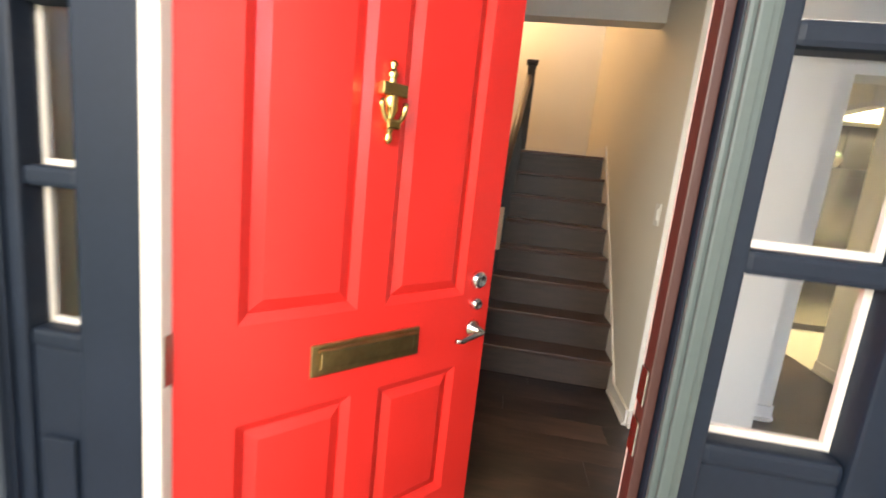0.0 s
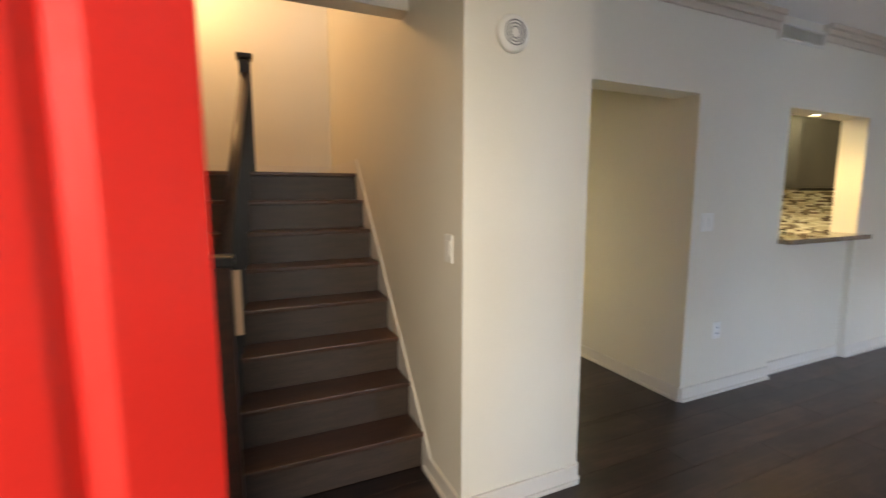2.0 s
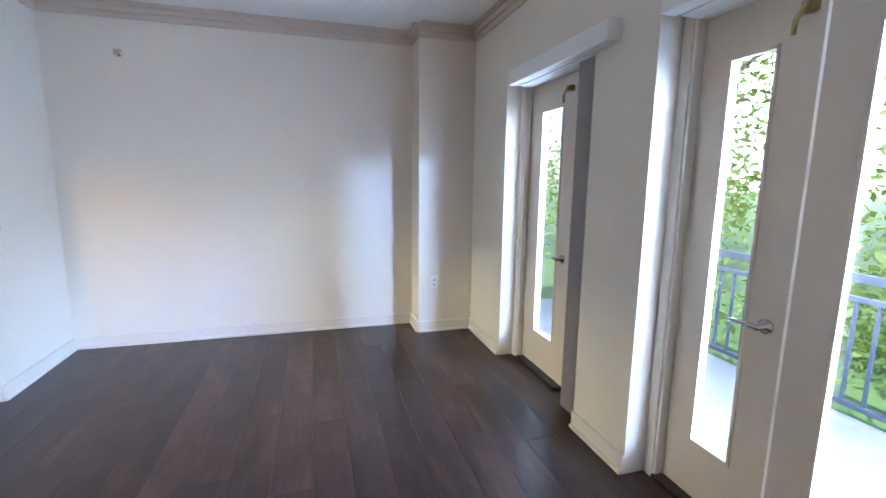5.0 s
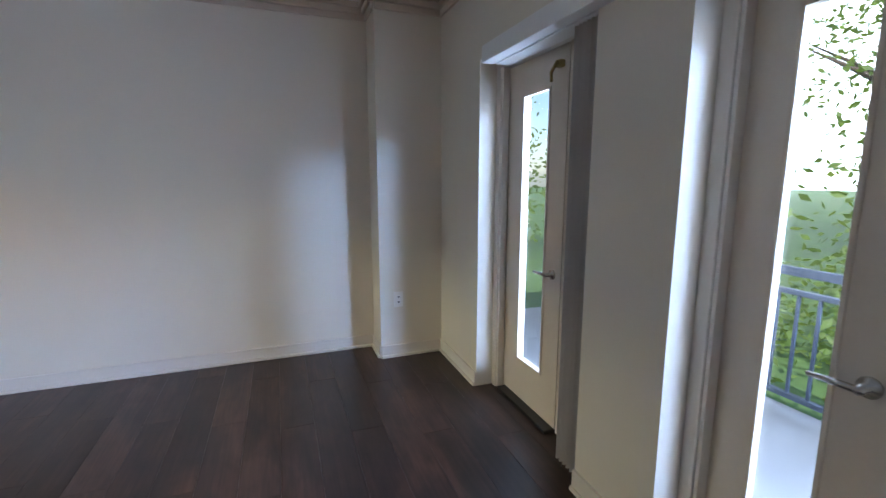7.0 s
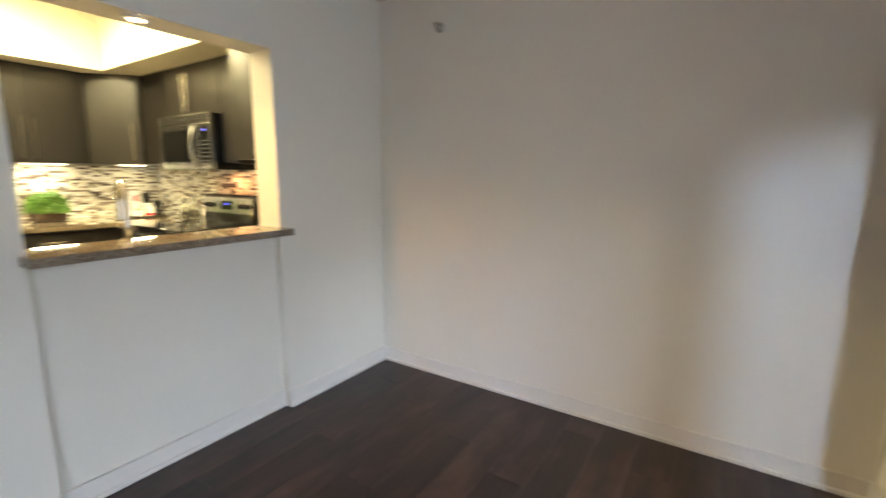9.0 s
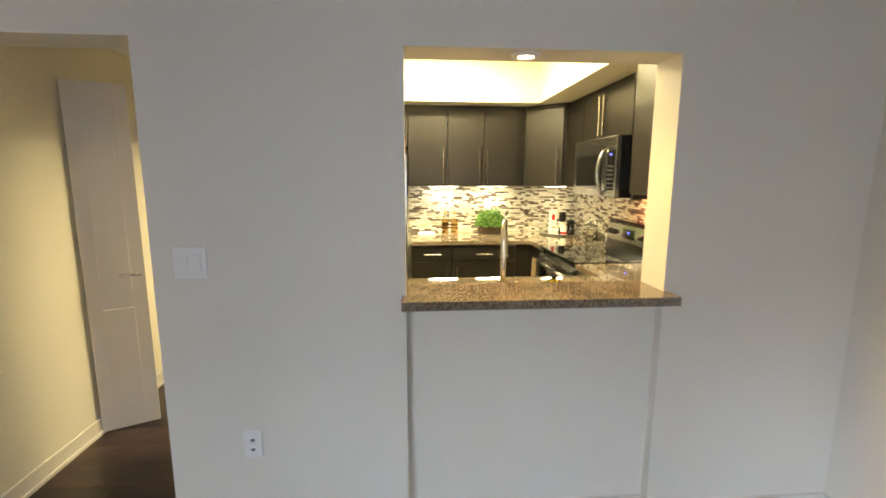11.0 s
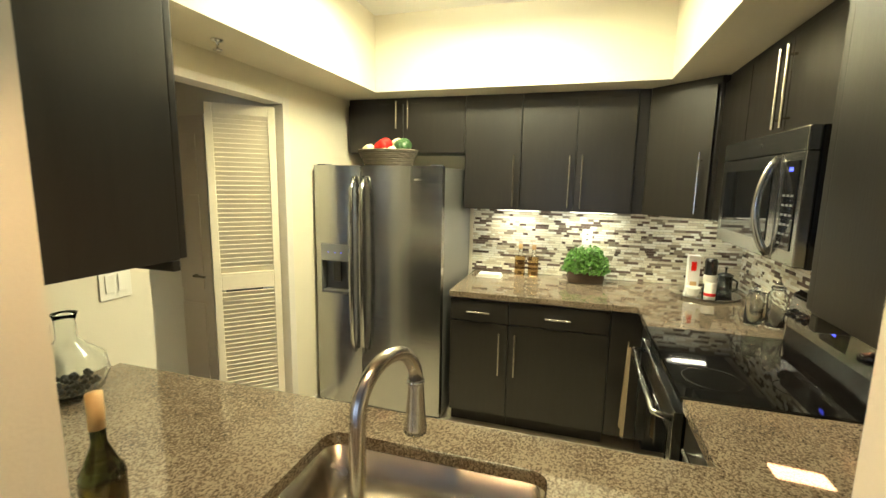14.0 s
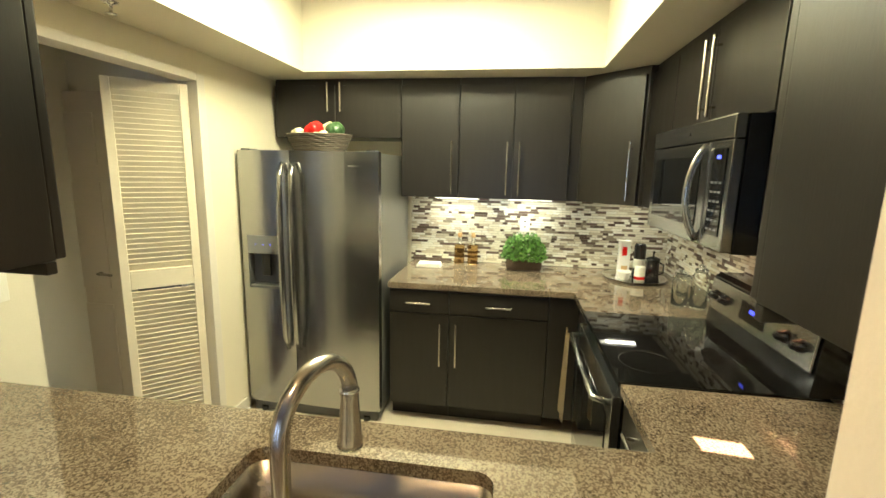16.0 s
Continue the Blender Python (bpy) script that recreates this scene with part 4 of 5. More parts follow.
def louver_door():
    dx, dy = 2.75 - 2.505, 5.08 - 4.845
    w = math.hypot(dx, dy) + 0.03
    d = thing("louver_door", "cream louvered folding closet door, half open", "door", (2.495, 4.835, 0), math.degrees(math.atan2(dy, dx)))
    for a, b, lo, hi in ((0, 0.04, 0.02, 2.03), (w - 0.04, w, 0.02, 2.03), (0.04, w - 0.04, 0.02, 0.14), (0.04, w - 0.04, 0.96, 1.06), (0.04, w - 0.04, 1.97, 2.03)):
        part("frame_member", B(a, b, -0.03, 0, lo, hi, bevel=0.003), LOUVER, d, local=True)
    slat = None
    for lo, hi in ((0.16, 0.95), (1.08, 1.96)):
        z = lo
        while z < hi:
            if slat is None:
                bm = B(0.04, w - 0.04, -0.021, 0.021, -0.003, 0.003, bevel=0.001)
                bmesh.ops.transform(bm, matrix=pose(0, 0, 0, -60), verts=bm.verts)
                slat = mesh_of("slat", bm, LOUVER)
            o = part("slat", slat, LOUVER, d, local=True)
            o.location = (0, -0.015, z)
            z += 0.0265


louver_door()
setting("door_casing", B(2.695, 2.81, 5.11, 5.17, 0, 2.095, bevel=0.004), TRIM, "cream door casing")
setting("door_casing_head", B(2.695, 2.81, 4.10, 5.11, 2.055, 2.095, bevel=0.004), TRIM, "cream door casing head")
wash = thing("washing_machine", "white front-loading washing machine in the closet", "washer", (2.2, 5.5, 0))
part("body", B(1.85, 2.50, 5.295, 5.93, 0.0, 0.90, bevel=0.02), WHITE, wash)
part("porthole_ring", L([(0.14, 0), (0.19, 0), (0.20, 0.02), (0.15, 0.035), (0.14, 0.0)], (2.16, 5.295, 0.58), 32, turn), GREYPLASTIC, wash)
part("porthole_glass", L([(0.14, 0.0), (0.10, 0.03), (0, 0.04)], (2.16, 5.293, 0.58), 28, turn), BLACKGLASS, wash)
part("control_panel", B(1.88, 2.47, 5.285, 5.295, 0.80, 0.88, bevel=0.002), GREYPLASTIC, wash)


# ---- kitchen ----
def bar_handle(parent, p, q, out):
    """A bar pull from p to q on two posts; out points away from the front."""
    p, q, o = Vector(p), Vector(q), Vector(out)
    bm = rod(bmesh.new(), p + o * 0.03, q + o * 0.03, 0.0065, n=10)
    for u in (0.12, 0.88):
        c = p.lerp(q, u)
        rod(bm, c, c + o * 0.03, 0.005, n=8)
    part("handle", bm, NICKEL, parent, "nickel bar handle")


def upper(x0, x1, z0, z1, y0, y1, doors, handles, label="dark espresso wall cabinet with flat doors"):
    """A wall cabinet against the north wall whose doors face the room."""
    c = thing("wall_cabinet", label, "cabinet", ((x0 + x1) / 2, y1, z0), group="espresso wall cabinets")
    part("body", B(x0, x1, y0, y1, z0, z1), CAB, c)
    for (a, b), (hx, h0, h1) in zip(doors, handles):
        d = part("door", B(a + 0.002, b - 0.002, y0 - 0.021, y0 - 0.001, z0 + 0.002, z1 - 0.045, bevel=0.002), CAB, c)
        bar_handle(d, (hx, y0 - 0.02, h0), (hx, y0 - 0.02, h1), (0, -1, 0))
    return c


YC = 5.89
upper(2.83, 3.733, 1.82, 2.21, YC, 6.22, ((2.83, 3.27), (3.27, 3.733)), ((3.225, 1.99, 2.18), (3.315, 1.99, 2.18)), "dark espresso cabinet above the refrigerator")
upper(3.736, 4.128, 1.43, 2.21, YC, 6.22, ((3.736, 4.128),), ((4.085, 1.46, 1.80),))
upper(4.131, 4.845, 1.43, 2.21, YC, 6.22, ((4.131, 4.487), (4.489, 4.845)), ((4.45, 1.46, 1.80), (4.53, 1.46, 1.80)))
solo("filler_strip", B(4.847, 4.915, YC + 0.006, 6.22, 1.43, 2.21), CAB, "dark espresso filler between cabinets", "filler")
# diagonal corner cabinet
cc = thing("corner_cabinet", "dark espresso diagonal corner wall cabinet", "cabinet", (5.3, 5.9, 1.43))
part("body", prism(bmesh.new(), ((4.918, 6.218), (4.918, YC), (5.225, 5.60), (5.57, 5.60), (5.57, 6.218)), 1.43, 2.21), CAB, cc)
v = Vector((5.225 - 4.918, 5.60 - YC, 0))
ang = math.degrees(math.atan2(v.y, v.x))
bm = B(0.012, v.length - 0.012, -0.022, -0.002, 1.432, 2.165, bevel=0.002)
bmesh.ops.transform(bm, matrix=pose(4.918, YC, 0, 0, 0, ang), verts=bm.verts)
dd = part("door", bm, CAB, cc)
n = Vector((v.y, -v.x, 0)).normalized()
hp = Vector((4.918, YC, 0)) + v * 0.86 + n * 0.02
bar_handle(dd, (hp.x, hp.y, 1.46), (hp.x, hp.y, 1.80), n)


def upper_east(y0, y1, z0, z1, x, doors, handles, label="dark espresso wall cabinet on the side wall"):
    c = thing("wall_cabinet", label, "cabinet", (5.5, (y0 + y1) / 2, z0), group="espresso wall cabinets")
    part("body", B(x, 5.62, y0, y1, z0, z1), CAB, c)
    for (a, b), (hy, h0, h1) in zip(doors, handles):
        d = part("door", B(x - 0.021, x - 0.001, a + 0.002, b - 0.002, z0 + 0.002, z1 - 0.045, bevel=0.002), CAB, c)
        if h1 > h0:
            bar_handle(d, (x - 0.02, hy, h0), (x - 0.02, hy, h1), (-1, 0, 0))


upper_east(5.203, 5.595, 1.43, 2.21, 5.26, ((5.203, 5.595),), ((5.18, 1.46, 1.80),))
upper_east(4.34, 5.20, 1.805, 2.21, 5.26, ((4.34, 4.79), (4.79, 5.20)), ((4.755, 1.835, 2.13), (4.825, 1.835, 2.13)), "dark espresso cabinet above the microwave")
upper_east(3.62, 4.335, 1.43, 2.21, 5.26, ((3.62, 4.335),), ((0, 0, 0),))


def pass_cabinet(x0, x1):
    c = thing("wall_cabinet", "dark espresso wall cabinet beside the opening", "cabinet", ((x0 + x1) / 2, 3.4, 1.43), group="espresso wall cabinets")
    part("body", B(x0, x1, 3.252, 3.57, 1.43, 2.21, bevel=0.002), CAB, c)
    part("door", B(x0 + 0.002, x1 - 0.002, 3.572, 3.592, 1.432, 2.165, bevel=0.003), CAB, c)
    s = x0 if x0 > 4.5 else x1
    part("light_rail", B(min(x0, x1), max(x0, x1), 3.55, 3.57, 1.405, 1.429, bevel=0.002), CAB, c)


pass_cabinet(2.92, 3.645)
pass_cabinet(4.862, 5.61)


def base_front(x0, x1, y, drawer, doors, handles):
    c = thing("base_cabinet", "dark espresso base cabinet with a drawer", "cabinet", ((x0 + x1) / 2, y + 0.3, 0), group="espresso base cabinets")
    part("body", B(x0, x1, y, 6.2, 0.10, 0.885), CAB, c)
    part("toe_kick", B(x0, x1, y + 0.06, 6.2, 0, 0.10), CABIN, c)
    d = part("drawer_front", B(x0 + 0.002, x1 - 0.002, y - 0.020, y, 0.735, 0.872, bevel=0.002), CAB, c)
    m = (x0 + x1) / 2
    bar_handle(d, (m - 0.075, y - 0.02, 0.80), (m + 0.075, y - 0.02, 0.80), (0, -1, 0))
    for (a, b), hx in zip(doors, handles):
        f = part("door", B(a + 0.002, b - 0.002, y - 0.020, y, 0.115, 0.726, bevel=0.002), CAB, c)
        bar_handle(f, (hx, y - 0.02, 0.40), (hx, y - 0.02, 0.68), (0, -1, 0))


base_front(3.762, 4.140, 5.50, 1, ((3.762, 4.140),), (4.09,))
base_front(4.142, 4.745, 5.50, 1, ((4.142, 4.745),), (4.19,))
solo("filler_strip", B(4.747, 4.92, 5.485, 5.60, 0.10, 0.885), CAB, "dark espresso corner filler", "filler")
cb = thing("base_cabinet", "dark espresso corner base cabinet", "cabinet", (5.2, 5.5, 0), group="espresso base cabinets")
part("body", B(4.925, 5.60, 5.115, 6.2, 0.10, 0.885), CAB, cb)
part("toe_kick", B(4.97, 5.60, 5.115, 6.2, 0, 0.10), CABIN, cb)
pn = thing("base_cabinet", "dark espresso peninsula cabinets under the sink", "cabinet", (3.9, 3.6, 0), group="espresso base cabinets")
bm = bmesh.new()
box(bm, 2.905, 3.86, 3.255, 3.92, 0.10, 0.885)
box(bm, 4.52, 5.60, 3.255, 3.92, 0.10, 0.885)
box(bm, 3.86, 4.52, 3.85, 3.92, 0.10, 0.885)
part("body", bm, CAB, pn)
pr = thing("base_cabinet", "dark espresso drawer cabinet beside the range", "cabinet", (5.2, 4.1, 0), group="espresso base cabinets")
part("body", B(4.92, 5.60, 3.925, 4.325, 0.10, 0.885), CAB, pr)
for z0, z1 in ((0.735, 0.872), (0.43, 0.727), (0.115, 0.422)):
    d = part("drawer_front", B(4.900, 4.920, 3.93, 4.322, z0, z1, bevel=0.002), CAB, pr)
    bar_handle(d, (4.90, 4.05, z1 - 0.06), (4.90, 4.20, z1 - 0.06), (-1, 0, 0))

# worktop: back run with the corner, and the peninsula with its sink hole
top = thing("worktop", "polished brown speckled granite worktop", "worktop", (4.3, 4.5, 0.885))
part("back_run", prism(bmesh.new(), ((3.755, 6.215), (3.755, 5.467), (4.885, 5.467), (4.885, 5.112), (5.618, 5.112), (5.618, 6.215)), 0.887, 0.922), GRANITE, top)
SX0, SX1, SY0, SY1 = 3.885, 4.485, 3.465, 3.80
bm = bmesh.new()
outer = [(2.83, 3.264), (5.618, 3.264), (5.618, 4.325), (4.885, 4.325), (4.885, 3.952), (2.83, 3.952)]
rc = 0.045
hole = []
for cx, cy, a0 in ((SX1 - rc, SY1 - rc, 0), (SX0 + rc, SY1 - rc, 90), (SX0 + rc, SY0 + rc, 180), (SX1 - rc, SY0 + rc, 270)):
    hole += [(cx + rc * math.cos(radians(a0 + k * 15)), cy + rc * math.sin(radians(a0 + k * 15))) for k in range(7)]
for z in (0.887, 0.922):
    edges = []
    for loop in (outer, hole):
        vs = [bm.verts.new((x, y, z)) for x, y in loop]
        edges += [bm.edges.new((vs[i], vs[(i + 1) % len(vs)])) for i in range(len(vs))]
    bmesh.ops.triangle_fill(bm, edges=edges, use_beauty=True)
for loop in (outer, hole):
    lo, hi = [bm.verts.new((x, y, 0.887)) for x, y in loop], [bm.verts.new((x, y, 0.922)) for x, y in loop]
    for i in range(len(loop)):
        bm.faces.new((lo[i], lo[(i + 1) % len(loop)], hi[(i + 1) % len(loop)], hi[i]))
bmesh.ops.remove_doubles(bm, verts=bm.verts, dist=0.0005)
part("peninsula", bm, GRANITE, top)

# sink
sk = thing("kitchen_sink", "undermounted stainless steel sink", "sink", (4.18, 3.6, 0.70))
bm = bmesh.new()


def basin_ring(inset, z):
    k = []
    r = rc + 0.01
    for cx, cy, a0 in ((SX1 - r - inset, SY1 - r - inset, 0), (SX0 + r + inset, SY1 - r - inset, 90), (SX0 + r + inset, SY0 + r + inset, 180), (SX1 - r - inset, SY0 + r + inset, 270)):
        k += [bm.verts.new((cx + r * math.cos(radians(a0 + j * 15)), cy + r * math.sin(radians(a0 + j * 15)), z)) for j in range(7)]
    return k


rings = [basin_ring(i, z) for i, z in ((-0.02, 0.886), (-0.004, 0.884), (0.004, 0.72), (0.02, 0.695), (0.06, 0.69))]
for r0, r1 in zip(rings, rings[1:]):
    for i in range(len(r0)):
        f = bm.faces.new((r0[i], r0[(i + 1) % len(r0)], r1[(i + 1) % len(r1)], r1[i]))
        f.smooth = True
bm.faces.new(rings[-1])
part("basin", bm, SINK, sk)
part("drain", L([(0.045, 0), (0.045, 0.003), (0.03, 0.001), (0.0, 0.0)], (4.185, 3.60, 0.691), 24), CHROME, sk)

# faucet
fa = thing("kitchen_faucet", "brushed nickel gooseneck pull-down faucet", "faucet", (4.178, 3.408, 0.922))
part("base", L([(0.030, 0), (0.030, 0.008), (0.024, 0.016), (0.022, 0.06), (0.018, 0.075)], (4.178, 3.408, 0.922), 24), NICKEL, fa)
pts = [(4.178, 3.408, 0.99), (4.178, 3.408, 1.10), (4.178, 3.408, 1.20)]
dirx, diry = 0.23, 0.973
for i in range(1, 13):
    u = math.pi * i / 12 * 0.97
    s = 0.09 * (1 - math.cos(u))
    pts.append((4.178 + dirx * s, 3.408 + diry * s, 1.215 + 0.086 * math.sin(u)))
part("neck", tube(bmesh.new(), pts, 0.0145, 16), NICKEL, fa)
ex, ey = 4.178 + dirx * 0.179, 3.408 + diry * 0.179
sp = part("spray_head", L([(0.0155, 0.0), (0.017, -0.006), (0.0165, -0.02), (0.021, -0.09), (0.024, -0.105), (0.024, -0.115), (0.0, -0.116)], (ex, ey, 1.222), 24), NICKEL, fa)
part("collar", L([(0.0175, 0.004), (0.0185, 0.0), (0.0175, -0.004)], (ex, ey, 1.217), 24), CHROME, sp)
part("lever", tube(bmesh.new(), [(4.20, 3.408, 0.97), (4.225, 3.408, 0.985), (4.245, 3.393, 1.03)], [0.009, 0.008, 0.006]), NICKEL, fa)


# ---- refrigerator ----
def fridge():
    f = thing("refrigerator", "stainless steel side-by-side refrigerator with ice dispenser", "refrigerator", (3.27, 5.8, 0))
    x0, x1, y, z0, z1, s = 2.828, 3.719, 5.385, 0.075, 1.711, 3.168
    NX0, NX1, NZ0, NZ1 = 2.870, 3.082, 0.855, 1.192
    part("cabinet_body", B(x0 + 0.006, x1 - 0.006, y + 0.072, 6.18, 0.03, 1.705, bevel=0.006), STEELSIDE, f)
    for a, b in ((x0, s - 0.003), (s + 0.003, x1)):
        # slightly bowed front; the freezer door has a niche through it
        def bowed(bm, p, q, lo, hi):
            pts = [(p + (q - p) * i / 8, y + 0.012 * (2 * (p + (q - p) * i / 8 - a) / (b - a) - 1) ** 2) for i in range(9)]
            prism(bm, pts + [(q, y + 0.066), (p, y + 0.066)], lo, hi)
        bm = bmesh.new()
        if b < 3.3:
            for p, q, lo, hi in ((a, NX0, z0, z1), (NX1, b, z0, z1), (NX0, NX1, z0, NZ0), (NX0, NX1, NZ1, z1)):
                bowed(bm, p, q, lo, hi)
            bmesh.ops.remove_doubles(bm, verts=bm.verts, dist=0.0004)
        else:
            bowed(bm, a, b, z0, z1)
        d = part("door", bm, STEEL, f)
        hx = s - 0.036 if b < 3.3 else s + 0.036
        hb = [(hx, y - 0.012, 0.47), (hx, y - 0.055, 0.56), (hx, y - 0.066, 0.9), (hx, y - 0.066, 1.2), (hx, y - 0.055, 1.56), (hx, y - 0.012, 1.64)]
        part("handle", tube(bmesh.new(), hb, [0.012, 0.016, 0.017, 0.017, 0.016, 0.012], 12), STEEL, d, "bowed steel handle")
        part("hinge_cover", B(a + 0.02 if b < 3.3 else b - 0.08, a + 0.08 if b < 3.3 else b - 0.02, y + 0.02, y + 0.10, z1, z1 + 0.009, bevel=0.003), GREYPLASTIC, f)
    bm = bmesh.new()
    for p, q, r, lo, hi in ((NX0, NX0 + 0.006, 0.004, NZ0, NZ1), (NX1 - 0.006, NX1, 0.004, NZ0, NZ1), (NX0, NX1, 0.060, NZ0, NZ1)):
        box(bm, p, q, y + r, y + 0.066, lo, hi)
    box(bm, NX0, NX1, y + 0.002, y + 0.066, NZ0, NZ0 + 0.012)
    dsp = part("dispenser", bm, GREYPLASTIC, f, "dark grey dispenser niche")
    part("dispenser_panel", B(NX0 + 0.001, NX1 - 0.001, y - 0.003, y + 0.03, NZ1 - 0.115, NZ1 - 0.001, bevel=0.003), STEELSIDE, dsp, "grey control panel")
    part("paddle", B(NX0 + 0.075, NX0 + 0.135, y + 0.030, y + 0.040, NZ0 + 0.075, NZ1 - 0.12, bevel=0.004), BLACK, dsp)
    part("drip_tray", B(NX0 + 0.012, NX1 - 0.012, y + 0.004, y + 0.058, NZ0 + 0.0125, NZ0 + 0.020, bevel=0.002), STEELSIDE, dsp)
    for i in range(3):
        part("indicator_light", B(NX0 + 0.055 + i * 0.048, NX0 + 0.061 + i * 0.048, y - 0.005, y - 0.003, NZ1 - 0.06, NZ1 - 0.054), BLUELED, dsp, "small blue light")
    part("badge", B(3.54, 3.62, y - 0.004, y + 0.004, 1.62, 1.632), CHROME, f)
    part("grille", B(x0 + 0.02, x1 - 0.02, y + 0.03, y + 0.08, 0.0, 0.07, bevel=0.003), GREYPLASTIC, f)
    for x in (x0 + 0.09, x1 - 0.09):
        part("foot", R((x, y + 0.03, 0), (x, y + 0.03, 0.03), 0.022), BLACK, f)


fridge()


# ---- range and microwave ----
def stove():
    s = thing("range", "stainless and black electric range with glass cooktop", "range", (5.2, 4.72, 0))
    y0, y1, x = 4.335, 5.105, 4.865
    part("body", B(x + 0.035, 5.55, y0, y1, 0.02, 0.905), BLACK, s)
    part("cooktop", B(x + 0.012, 5.50, y0 - 0.004, y1 + 0.002, 0.906, 0.928, bevel=0.004), BLACKGLASS, s, "black glass cooktop")
    for cx, cy, r in ((5.02, 4.52, 0.10), (5.02, 4.92, 0.08), (5.29, 4.52, 0.08), (5.29, 4.92, 0.10)):
        part("burner_ring", L([(r - 0.002, 0.0), (r, 0.0), (r, 0.0006), (r - 0.002, 0.0006), (r - 0.002, 0.0)], (cx, cy, 0.9282), 36), BLACK, s)
    d = part("oven_door", B(x, x + 0.034, y0 + 0.004, y1 - 0.004, 0.21, 0.865, bevel=0.004), STEEL, s)
    part("oven_window", B(x - 0.003, x + 0.002, y0 + 0.07, y1 - 0.07, 0.30, 0.76, bevel=0.001), BLACKGLASS, d)
    part("oven_handle", tube(bmesh.new(), [(x, y0 + 0.05, 0.82), (x - 0.05, y0 + 0.07, 0.825), (x - 0.055, (y0 + y1) / 2, 0.825), (x - 0.05, y1 - 0.07, 0.825), (x, y1 - 0.05, 0.82)], 0.012), STEEL, d)
    dr = part("drawer", B(x + 0.004, x + 0.034, y0 + 0.004, y1 - 0.004, 0.06, 0.20, bevel=0.004), STEEL, s)
    part("drawer_lip", B(x - 0.012, x + 0.004, y0 + 0.1, y1 - 0.1, 0.17, 0.185, bevel=0.003), STEEL, dr)
    # backguard, leaning back
    bm = bmesh.new()
    prof = ((5.455, 0.928), (5.475, 1.15), (5.50, 1.165), (5.60, 1.165), (5.60, 0.928))
    lo, hi = [bm.verts.new((a, y0, b)) for a, b in prof], [bm.verts.new((a, y1, b)) for a, b in prof]
    bm.faces.new(lo), bm.faces.new(hi[::-1])
    for i in range(5):
        bm.faces.new((lo[i], hi[i], hi[(i + 1) % 5], lo[(i + 1) % 5]))
    g = part("backguard", bm, BLACK, s)
    tilt = pose(5.464, 4.72, 1.065, 0, 5, 0)
    bm = B(-0.008, 0.0, -0.375, 0.375, -0.062, 0.075, bevel=0.002)
    bmesh.ops.transform(bm, matrix=tilt, verts=bm.verts)
    part("control_panel", bm, STEEL, g)
    bm = B(-0.0105, -0.007, -0.09, 0.09, -0.03, 0.045, bevel=0.001)
    bmesh.ops.transform(bm, matrix=tilt, verts=bm.verts)
    part("display", bm, BLACKGLASS, g)
    bm = B(-0.0115, -0.0100, -0.016, 0.016, 0.010, 0.025)
    bmesh.ops.transform(bm, matrix=tilt, verts=bm.verts)
    part("clock_digits", bm, BLUELED, g, "blue clock display")
    for dy in (-0.31, -0.22, 0.22, 0.31):
        part("knob", L([(0.024, 0), (0.024, 0.006), (0.018, 0.010), (0.016, 0.030), (0, 0.031)], (5.456, 4.72 + dy, 1.07), 20, Matrix.Rotation(radians(-85), 4, "Y")), BLACK, g)


stove()


def microwave():
    m = thing("microwave", "stainless over-the-range microwave with bowed handle", "microwave", (5.35, 4.73, 1.39))
    y0, y1, x, z0, z1 = 4.335, 5.10, 5.138, 1.375, 1.80
    part("body", B(x + 0.035, 5.61, y0, y1, z0, z1, bevel=0.003), BLACK, m)
    d = part("door", B(x, x + 0.033, y0 + 0.16, y1, z0 + 0.004, z1 - 0.075, bevel=0.005), STEEL, m)
    part("window", B(x - 0.003, x + 0.001, y0 + 0.22, y1 - 0.06, z0 + 0.06, z1 - 0.12, bevel=0.001), BLACKGLASS, d)
    part("handle", tube(bmesh.new(), [(x - 0.048 * math.sin(math.pi * i / 16) ** 0.7, y0 + 0.19, z0 + 0.02 + 0.315 * i / 16) for i in range(17)], 0.013), STEEL, d)
    c = part("control_strip", B(x + 0.001, x + 0.033, y0, y0 + 0.155, z0 + 0.004, z1 - 0.075, bevel=0.004), STEEL, m)
    part("keypad", B(x - 0.002, x + 0.002, y0 + 0.03, y0 + 0.125, z0 + 0.05, z1 - 0.10, bevel=0.001), BLACKGLASS, c)
    part("clock_digits", B(x - 0.003, x - 0.0018, y0 + 0.065, y0 + 0.09, z1 - 0.132, z1 - 0.121), BLUELED, c)
    for i in range(6):
        for j in range(3):
            part("key", B(x - 0.0028, x - 0.0018, y0 + 0.042 + j * 0.028, y0 + 0.060 + j * 0.028, z0 + 0.065 + i * 0.03, z0 + 0.072 + i * 0.03), GREYPLASTIC, c)
    part("top_vent", B(x, x + 0.033, y0, y1, z1 - 0.072, z1, bevel=0.005), STEEL, m)
    part("badge", B(x - 0.002, x + 0.001, 4.68, 4.76, z1 - 0.042, z1 - 0.030), CHROME, m)


microwave()

